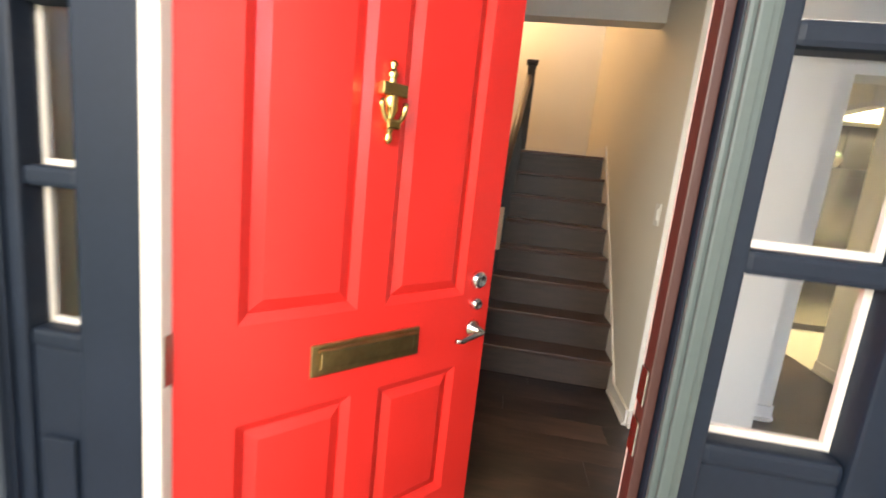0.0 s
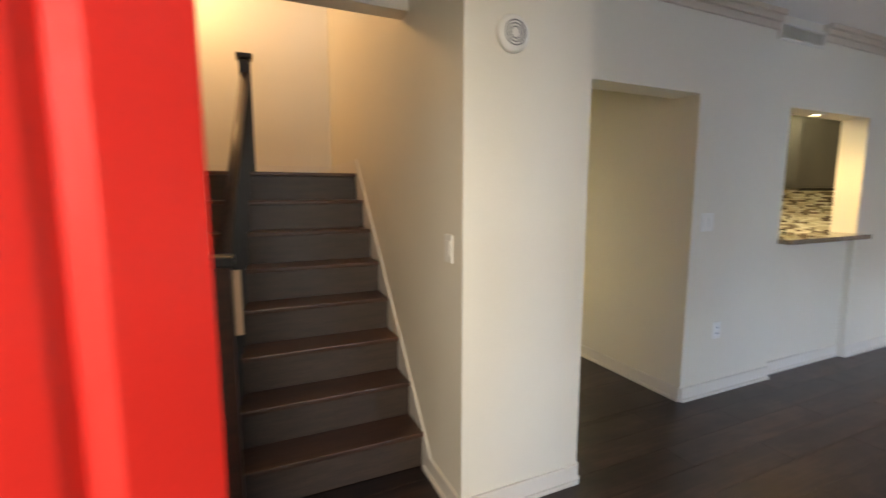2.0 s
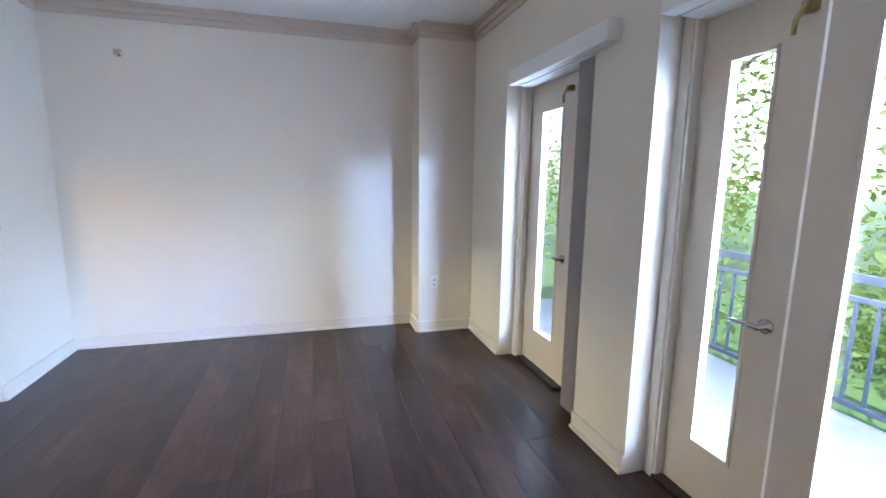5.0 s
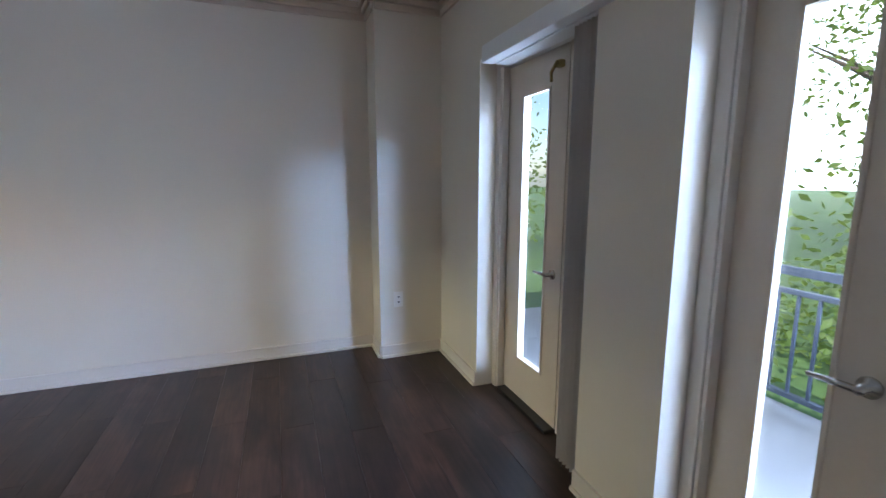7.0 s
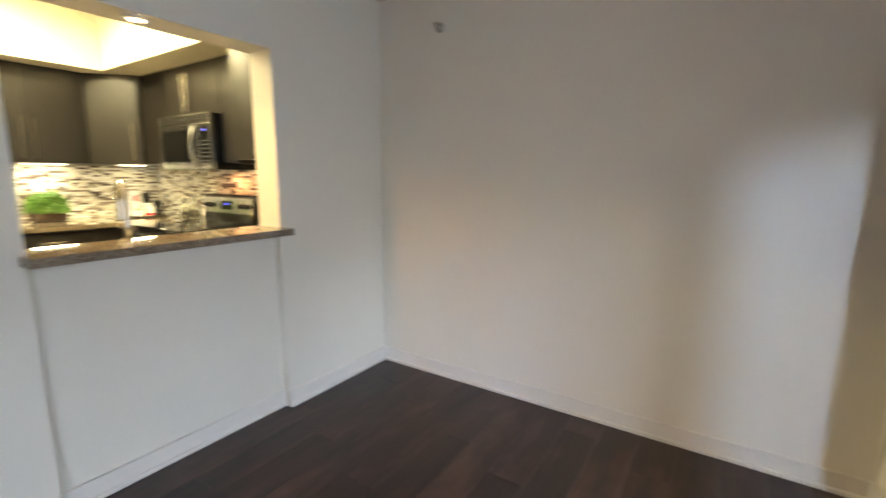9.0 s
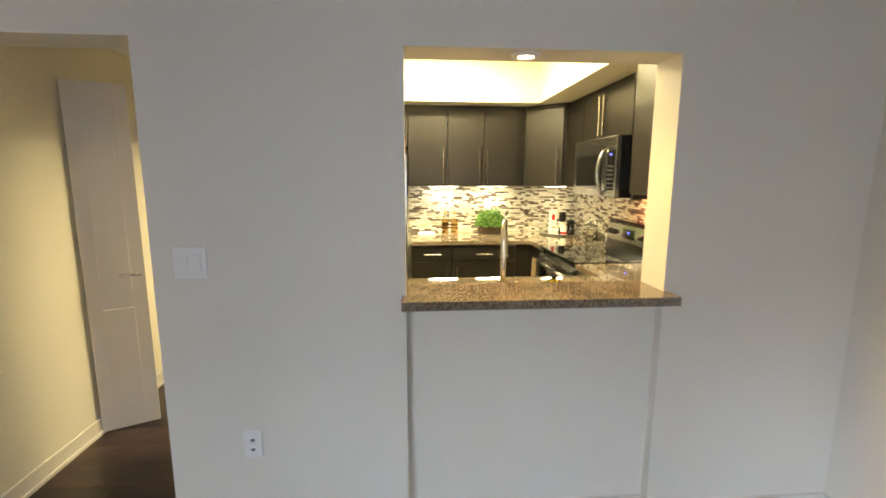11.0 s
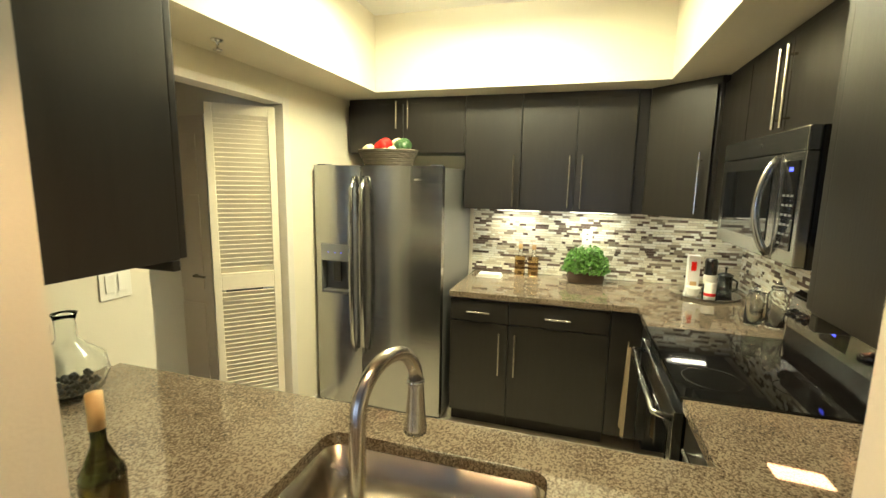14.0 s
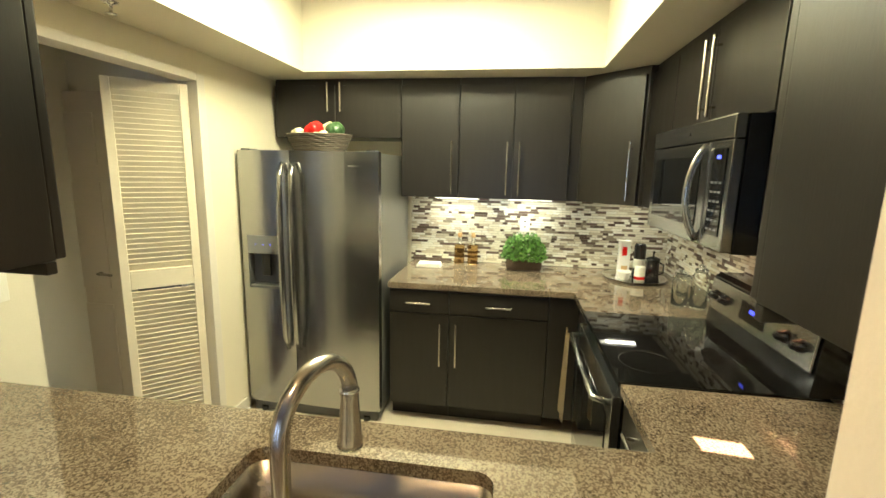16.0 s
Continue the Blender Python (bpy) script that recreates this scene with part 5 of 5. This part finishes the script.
# fixture in the tray, strips under the cabinets
fx = thing("ceiling_light", "lit fluorescent ceiling light in the tray", "light", (3.96, 5.0, 2.7))
part("housing", B(3.42, 4.52, 4.78, 5.16, 2.655, 2.70, bevel=0.004), WHITE, fx)
part("diffuser", B(3.44, 4.50, 4.80, 5.14, 2.615, 2.654, bevel=0.012), LIGHTON, fx)
for x, y, w in ((4.10, 6.05, 0.16), (4.62, 6.05, 0.16), (5.28, 6.0, 0.12)):
    s = thing("under_cabinet_strip", "lit strip light under the wall cabinet", "light", (x, y, 1.43), group="under-cabinet lights")
    part("housing", B(x - w, x + w, y - 0.03, y + 0.03, 1.420, 1.4295, bevel=0.002), WHITE, s)
    part("tube", B(x - w + 0.01, x + w - 0.01, y - 0.012, y + 0.012, 1.4165, 1.4195), STRIPON, s)


# ---- small things on the worktops ----
def bottle(name, label, x, y, z, h, r, material, neck=0.35, cap=None, capm=CORK, category="bottle"):
    b = thing(name, label, category, (x, y, z))
    part("body", L([(r * 0.9, 0), (r, 0.006), (r, h * (1 - neck) * 0.92), (r * 0.8, h * (1 - neck)), (r * 0.36, h * (1 - neck * 0.65)), (r * 0.32, h), (0, h)], (x, y, z), 28), material, b)
    if cap:
        part("cap", L([(r * 0.37, 0), (r * 0.38, cap), (0, cap + 0.001)], (x, y, z + h - cap * 0.75), 20), capm, b)
    return b


Z = 0.9225
w = bottle("wine_bottle", "dark olive wine bottle with tan foil beside the opening", 3.675, 3.335, Z, 0.28, 0.037, GREENGLASS, 0.45, 0.07)
part("label", L([(0.0386, 0.05), (0.0388, 0.051), (0.0388, 0.13), (0.0386, 0.131)], (3.675, 3.335, Z), 28), AMBER, w, "worn amber label")
dec = thing("glass_decanter", "round clear glass decanter with dark pebbles", "decanter", (3.00, 3.72, Z))
part("vessel", L([(0.05, 0), (0.085, 0.02), (0.105, 0.07), (0.095, 0.125), (0.05, 0.165), (0.028, 0.19), (0.028, 0.25), (0.035, 0.27), (0.031, 0.27), (0.025, 0.25), (0.025, 0.19), (0.047, 0.163), (0.091, 0.124), (0.101, 0.07), (0.082, 0.024), (0.045, 0.006), (0, 0.006)], (3.00, 3.72, Z), 32), GLASS, dec)
bm = bmesh.new()
for i in range(70):
    a, rr = random.uniform(0, 6.28), 0.075 * math.sqrt(random.random())
    bmesh.ops.create_icosphere(bm, subdivisions=1, radius=random.uniform(0.008, 0.013), matrix=Matrix.Translation((3.0 + rr * math.cos(a), 3.72 + rr * math.sin(a), Z + random.uniform(0.022, 0.045))))
part("pebbles", bm, PEBBLE, dec)
sp = thing("soap_bottle", "clear bottle of yellow dish soap with black pump", "bottle", (4.43, 3.42, Z))
part("bottle_body", L([(0.042, 0), (0.046, 0.006), (0.046, 0.088), (0.032, 0.103), (0.013, 0.11), (0.013, 0.118), (0, 0.118)], (4.43, 3.42, Z), 24), SOAP, sp)
pu = part("pump_collar", L([(0.016, 0.118), (0.016, 0.130), (0.006, 0.133), (0.006, 0.15), (0, 0.15)], (4.43, 3.42, Z), 16), BLACK, sp)
part("nozzle", tube(bmesh.new(), [(4.43, 3.42, Z + 0.15), (4.435, 3.445, Z + 0.152), (4.437, 3.46, Z + 0.142)], 0.006), BLACK, pu)
# oils, napkin, plant, tray on the back run
for x in (4.125, 4.225):
    b = thing("oil_bottle", "square glass bottle of amber oil with cork stopper", "bottle", (x, 6.13, Z), group="oil bottles")
    part("bottle_body", B(x - 0.037, x + 0.037, 6.093, 6.167, Z, Z + 0.15, bevel=0.008), AMBER, b)
    part("neck", L([(0.02, 0.15), (0.014, 0.165), (0.014, 0.19), (0.017, 0.20), (0, 0.20)], (x, 6.13, Z), 16), GLASS, b)
    part("stopper", L([(0.012, 0.20), (0.016, 0.21), (0.016, 0.235), (0, 0.24)], (x, 6.13, Z), 16), CORK, b)
np_ = thing("napkin", "folded white cloth napkin", "napkin", (3.92, 5.98, Z))
for i in range(3):
    part("fold", B(3.83 + i * 0.006, 4.01 - i * 0.004, 5.93 + i * 0.004, 6.04, Z + i * 0.009, Z + i * 0.009 + 0.009, bevel=0.004), LINEN, np_)
pl = thing("potted_herb", "bushy green herb plant in a dark wooden box", "plant", (4.60, 6.04, Z))
part("planter", B(4.475, 4.725, 5.975, 6.105, Z, Z + 0.085, bevel=0.03), mat("rough_dark_wood", (0.07, 0.045, 0.03), 0.8, vary=0.4, scale=14, stretch=(1, 1, 8), bump=0.3), pl)
bm = bmesh.new()
for _ in range(1500):
    u, v2 = random.uniform(0, 6.28), random.uniform(0, 1)
    rr = random.uniform(0.75, 1.05)
    c = Vector((4.60 + 0.155 * rr * math.cos(u) * math.sqrt(1 - v2 * v2 * 0.85), 6.04 + 0.10 * rr * math.sin(u) * math.sqrt(1 - v2 * v2 * 0.8), Z + 0.075 + 0.18 * v2 * rr))
    a = Vector((random.gauss(0, 1), random.gauss(0, 1), random.gauss(0.3, 0.6))).normalized()
    q = a.cross(Vector((random.gauss(0, 1), random.gauss(0, 1), random.gauss(0, 1)))).normalized()
    s = random.uniform(0.010, 0.019)
    bm.faces.new([bm.verts.new(p) for p in (c - a * s, c + q * s * 0.7, c + a * s, c - q * s * 0.7)])
part("foliage", bm, HERB, pl)
tr = thing("silver_tray", "round silver serving tray", "tray", (5.33, 5.93, Z))
part("plate", L([(0.17, 0), (0.18, 0.003), (0.20, 0.012), (0.205, 0.018), (0.20, 0.017), (0.175, 0.007), (0.0, 0.006)], (5.33, 5.93, Z), 40), CHROME, tr)
ZT = Z + 0.0065
carton = thing("snack_carton", "white carton with red and orange print", "carton", (5.27, 6.0, ZT))
part("box", B(5.235, 5.305, 5.975, 6.03, ZT, ZT + 0.24, bevel=0.003), WHITE, carton)
part("printed_label", B(5.252, 5.282, 5.972, 5.975, ZT + 0.14, ZT + 0.20), PEPPER, carton, "red print")
part("print_bar", B(5.250, 5.290, 5.970, 5.9722, ZT + 0.04, ZT + 0.07), CORK, carton)
jar = thing("dark_jar", "tall black tin with pale label", "jar", (5.37, 5.99, ZT))
part("can", L([(0.036, 0), (0.037, 0.004), (0.037, 0.21), (0.03, 0.225), (0, 0.225)], (5.37, 5.99, ZT), 24), BLACK, jar)
part("label_band", L([(0.0374, 0.06), (0.0378, 0.061), (0.0378, 0.12), (0.0374, 0.121)], (5.37, 5.99, ZT), 24), LINEN, jar)
can = thing("red_can", "small red and white can on the tray", "can", (5.345, 5.87, ZT))
part("can_body", L([(0.032, 0), (0.033, 0.003), (0.033, 0.085), (0.031, 0.09), (0, 0.09)], (5.345, 5.87, ZT), 24), LINEN, can)
part("label_band", L([(0.0334, 0.006), (0.0338, 0.007), (0.0338, 0.026), (0.0334, 0.027)], (5.345, 5.87, ZT), 24), PEPPER, can)
fp = thing("french_press", "small glass and black coffee press", "coffee press", (5.44, 5.93, ZT))
part("beaker", L([(0.035, 0.01), (0.04, 0.012), (0.04, 0.12), (0.042, 0.13), (0.038, 0.13), (0.037, 0.02), (0, 0.018)], (5.44, 5.93, ZT), 24), GLASS, fp)
part("frame", L([(0.042, 0), (0.043, 0.003), (0.043, 0.02), (0.041, 0.021), (0.041, 0)], (5.44, 5.93, ZT), 24), BLACK, fp)
part("lid", L([(0.044, 0.128), (0.044, 0.138), (0.02, 0.148), (0.006, 0.15), (0.006, 0.175), (0.012, 0.18), (0, 0.19)], (5.44, 5.93, ZT), 24), BLACK, fp)
part("handle", tube(bmesh.new(), [(5.475, 5.915, ZT + 0.115), (5.50, 5.905, ZT + 0.10), (5.50, 5.905, ZT + 0.05), (5.478, 5.913, ZT + 0.03)], 0.006), BLACK, fp)
cup = thing("white_cup", "small white cup on the tray", "cup", (5.25, 5.87, ZT))
part("bowl", L([(0.022, 0), (0.03, 0.004), (0.042, 0.045), (0.044, 0.055), (0.040, 0.055), (0.028, 0.008), (0, 0.006)], (5.25, 5.87, ZT), 24), PLASTIC, cup)
for x, y, h, r in ((5.405, 5.33, 0.20, 0.040), (5.49, 5.30, 0.24, 0.042), (5.46, 5.42, 0.17, 0.045)):
    g = thing("glass_canister", "clear glass jar with lid beside the range", "jar", (x, y, Z), group="glass jars")
    part("vessel", L([(r * 0.9, 0), (r, 0.005), (r, h * 0.72), (r * 0.7, h * 0.8), (r * 0.7, h * 0.84), (r * 0.64, h * 0.84), (r * 0.64, h * 0.8), (r * 0.93, h * 0.71), (r * 0.93, 0.012), (0, 0.01)], (x, y, Z), 26), GLASS, g)
    part("lid", L([(r * 0.75, h * 0.845), (r * 0.78, h * 0.88), (r * 0.3, h * 0.92), (r * 0.35, h * 0.97), (0, h)], (x, y, Z), 24), GLASS, g)
ob = bottle("oil_cruet", "green glass bottle with pale label and black cap", 5.455, 4.13, Z, 0.185, 0.033, GREENGLASS, 0.4, 0.03, BLACK)
part("label", L([(0.0353, 0.03), (0.0357, 0.031), (0.0357, 0.10), (0.0353, 0.101)], (5.455, 4.13, Z), 24), LINEN, ob)
# towel on the oven handle
tw = bmesh.new()
for i in range(13):
    for j in range(25):
        u, v2 = i / 12, j / 24
        yy = 5.02 - 0.06 + 0.13 * u
        xx = 4.797 + 0.006 * math.sin(u * 9 + v2 * 2) - 0.008 * v2
        tw.verts.new((xx, yy, 0.842 - 0.46 * v2))
tw.verts.ensure_lookup_table()
for i in range(12):
    for j in range(24):
        k = i * 25 + j
        tw.faces.new((tw.verts[k], tw.verts[k + 1], tw.verts[k + 26], tw.verts[k + 25])).smooth = True
bmesh.ops.solidify(tw, geom=list(tw.faces), thickness=0.006)
solo("dish_towel", tw, CLOTH, "tan dish towel hanging on the oven handle", "towel")


# basket of vegetables on the refrigerator
def basket():
    x, y, z = 3.305, 5.52, 1.7115
    b = thing("wicker_basket", "dark oval wicker basket on the refrigerator", "basket", (x, y, z))
    bm = bmesh.new()
    for k in range(9):
        rx, ry = 0.155 + 0.045 * k / 8, 0.105 + 0.03 * k / 8
        tube(bm, [(x + (rx + 0.004 * math.sin(14 * u + k * math.pi)) * math.cos(u), y + (ry + 0.004 * math.sin(14 * u + k * math.pi)) * math.sin(u), z + 0.006 + k * 0.0115) for u in [2 * math.pi * i / 56 for i in range(57)]], 0.0068, 6, cap=False)
    part("weave", bm, WICKER, b)
    bm = bmesh.new()
    lathe(bm, [(0.15, 0.0), (0.19, 0.095), (0.18, 0.095), (0.14, 0.008), (0, 0.008)], (0, 0, 0), 32)
    bmesh.ops.transform(bm, matrix=Matrix.Translation((x, y, z)) @ Matrix.Diagonal((0.95, 0.64, 1, 1)), verts=bm.verts)
    part("lining", bm, WICKER, b)

    def veg(name, label, cx, cy, cz, r, m, lobes, depth, squash=0.9):
        bm = bmesh.new()
        bmesh.ops.create_uvsphere(bm, u_segments=40, v_segments=20, radius=1)
        for v in bm.verts:
            a = math.atan2(v.co.y, v.co.x)
            flat = math.hypot(v.co.x, v.co.y)
            k = 1 - depth * flat * (0.5 + 0.5 * math.cos(lobes * a)) - 0.25 * max(0, v.co.z) ** 6
            v.co = Vector((v.co.x * k * r, v.co.y * k * r, v.co.z * k * r * squash))
        bmesh.ops.transform(bm, matrix=Matrix.Translation((cx, cy, cz)) @ Euler((0.5, 0.3, cx * 9)).to_matrix().to_4x4(), verts=bm.verts)
        for f in bm.faces:
            f.smooth = True
        return solo(name, bm, m, label, "vegetable", "vegetables in the basket")
    veg("red_pepper", "glossy red bell pepper in the basket", x - 0.01, y - 0.05, z + 0.125, 0.062, PEPPER, 4, 0.22)
    veg("artichoke", "dark green knobbly vegetable in the basket", x + 0.115, y - 0.03, z + 0.125, 0.060, GREENVEG, 9, 0.12)
    for dx, dy, dz, r in ((-0.11, -0.05, 0.10, 0.045), (0.055, -0.07, 0.095, 0.035), (-0.06, 0.05, 0.105, 0.045), (0.05, 0.03, 0.145, 0.045), (-0.15, 0.0, 0.095, 0.035), (0.01, -0.085, 0.092, 0.028)):
        veg("cauliflower_floret", "pale cream vegetable in the basket", x + dx, y + dy, z + dz, r, CREAMVEG, 7, 0.15)


basket()

# ---- pieces of floors and walls ----
def planks(x0, x1, y0, y1, inside, width=0.178, length=1.22, material=PLANK, name="plank", along_x=True):
    cache = {}
    row, y = 0, y0
    while y < y1 - 0.01:
        b = min(y + width, y1)
        x = x0 - ((row * 0.437) % 1) * length
        while x < x1:
            p, q = max(x, x0), min(x + length, x1)
            if q - p > 0.02 and inside((p + q) / 2, (y + b) / 2):
                key = (round(q - p, 3), round(b - y, 3))
                if key not in cache:
                    bm = B(-(q - p) / 2 + 0.0004, (q - p) / 2 - 0.0004, -(b - y) / 2 + 0.0004, (b - y) / 2 - 0.0004, -0.011, 0.0)
                    bmesh.ops.bevel(bm, geom=[e for e in bm.edges if all(v.co.z > -0.001 for v in e.verts)], offset=0.0007, segments=1, affect="EDGES")
                    cache[key] = mesh_of(name, bm, material)
                o = part(name, cache[key], material, floor, local=True)
                o.location = ((p + q) / 2, (y + b) / 2, 0)
            x += length
        y = b
        row += 1


planks(1.0, 5.62, -0.30, 3.12, lambda x, y: True)
planks(-1.0, 0.995, 1.06, 3.12, lambda x, y: True)
planks(1.60, 2.78, 3.122, 5.95, lambda x, y: True)
planks(2.785, 5.6, 3.95, 6.2, lambda x, y: True, 0.20, 0.60, TILE, "floor_tile")


def mosaic_wall(name, u0, u1, z0, z1, place, bed=None, stretch=(0, 0)):
    """Rows of short glass and stone sticks on a grout bed."""
    verts, faces, shared, count = [], [], {}, 0
    z, h, gap = z0, 0.0155, 0.002
    while z + h < z1:
        u = u0 - random.uniform(0, 0.05)
        while u < u1:
            w = random.choice((0.024, 0.035, 0.048, 0.048, 0.072, 0.095))
            a, b = max(u, u0), min(u + w, u1)
            if bed is not None and a == u and b == u + w and stretch[0] < a and b < stretch[1] and count < 300:
                # the stretch nearest to the walk: pieces of their own
                if w not in shared:
                    shared[w] = mesh_of("tile", B(0, w, -0.0055, 0, 0, h, bevel=0.0006), MOSAICPIECE)
                o = part("tile", shared[w], MOSAICPIECE, bed, local=True)
                o.location = (a, 6.210, z)
                count += 1
            elif b - a > 0.004:
                d = random.uniform(0.004, 0.006)
                k = len(verts)
                verts += [place(p, q, r) for r in (0.0, d) for p, q in ((a, z), (b, z), (b, z + h), (a, z + h))]
                faces += [(k + 4, k + 5, k + 6, k + 7), (k, k + 1, k + 5, k + 4), (k + 1, k + 2, k + 6, k + 5), (k + 2, k + 3, k + 7, k + 6), (k + 3, k, k + 4, k + 7)]
            u += w + gap
        z += h + gap
    me = bpy.data.meshes.new(name)
    me.from_pydata(verts, [], faces)
    me.update()
    me.materials.append(MOSAIC)
    bm = bmesh.new()
    bm.from_mesh(me)
    bmesh.ops.recalc_face_normals(bm, faces=bm.faces)
    bm.to_mesh(me)
    bm.free()
    return tagged(new(name, me), "cream, grey and brown glass mosaic backsplash", "backsplash", kind="stuff")


bed = solo("backsplash_bed", B(3.735, 5.614, 6.210, 6.2195, 0.923, 1.43), GROUT, "pale grout bed of the backsplash", "backsplash")
solo("backsplash_bed", B(5.610, 5.6195, 3.60, 6.209, 0.923, 1.43), GROUT, "pale grout bed of the side backsplash", "backsplash")
mosaic_wall("mosaic_backsplash", 3.736, 5.608, 0.925, 1.43, lambda u, z, d: (u, 6.210 - d, z), bed, (4.10, 4.92))
mosaic_wall("mosaic_backsplash", 3.62, 6.203, 0.925, 1.43, lambda u, z, d: (5.610 - d, u, z))
solo("backsplash_bed", B(2.905, 3.70, 3.2515, 3.258, 0.923, 1.43), GROUT, "pale grout bed beside the opening", "backsplash")
mosaic_wall("mosaic_backsplash", 2.91, 3.70, 0.925, 1.43, lambda u, z, d: (u, 3.258 + d, z))
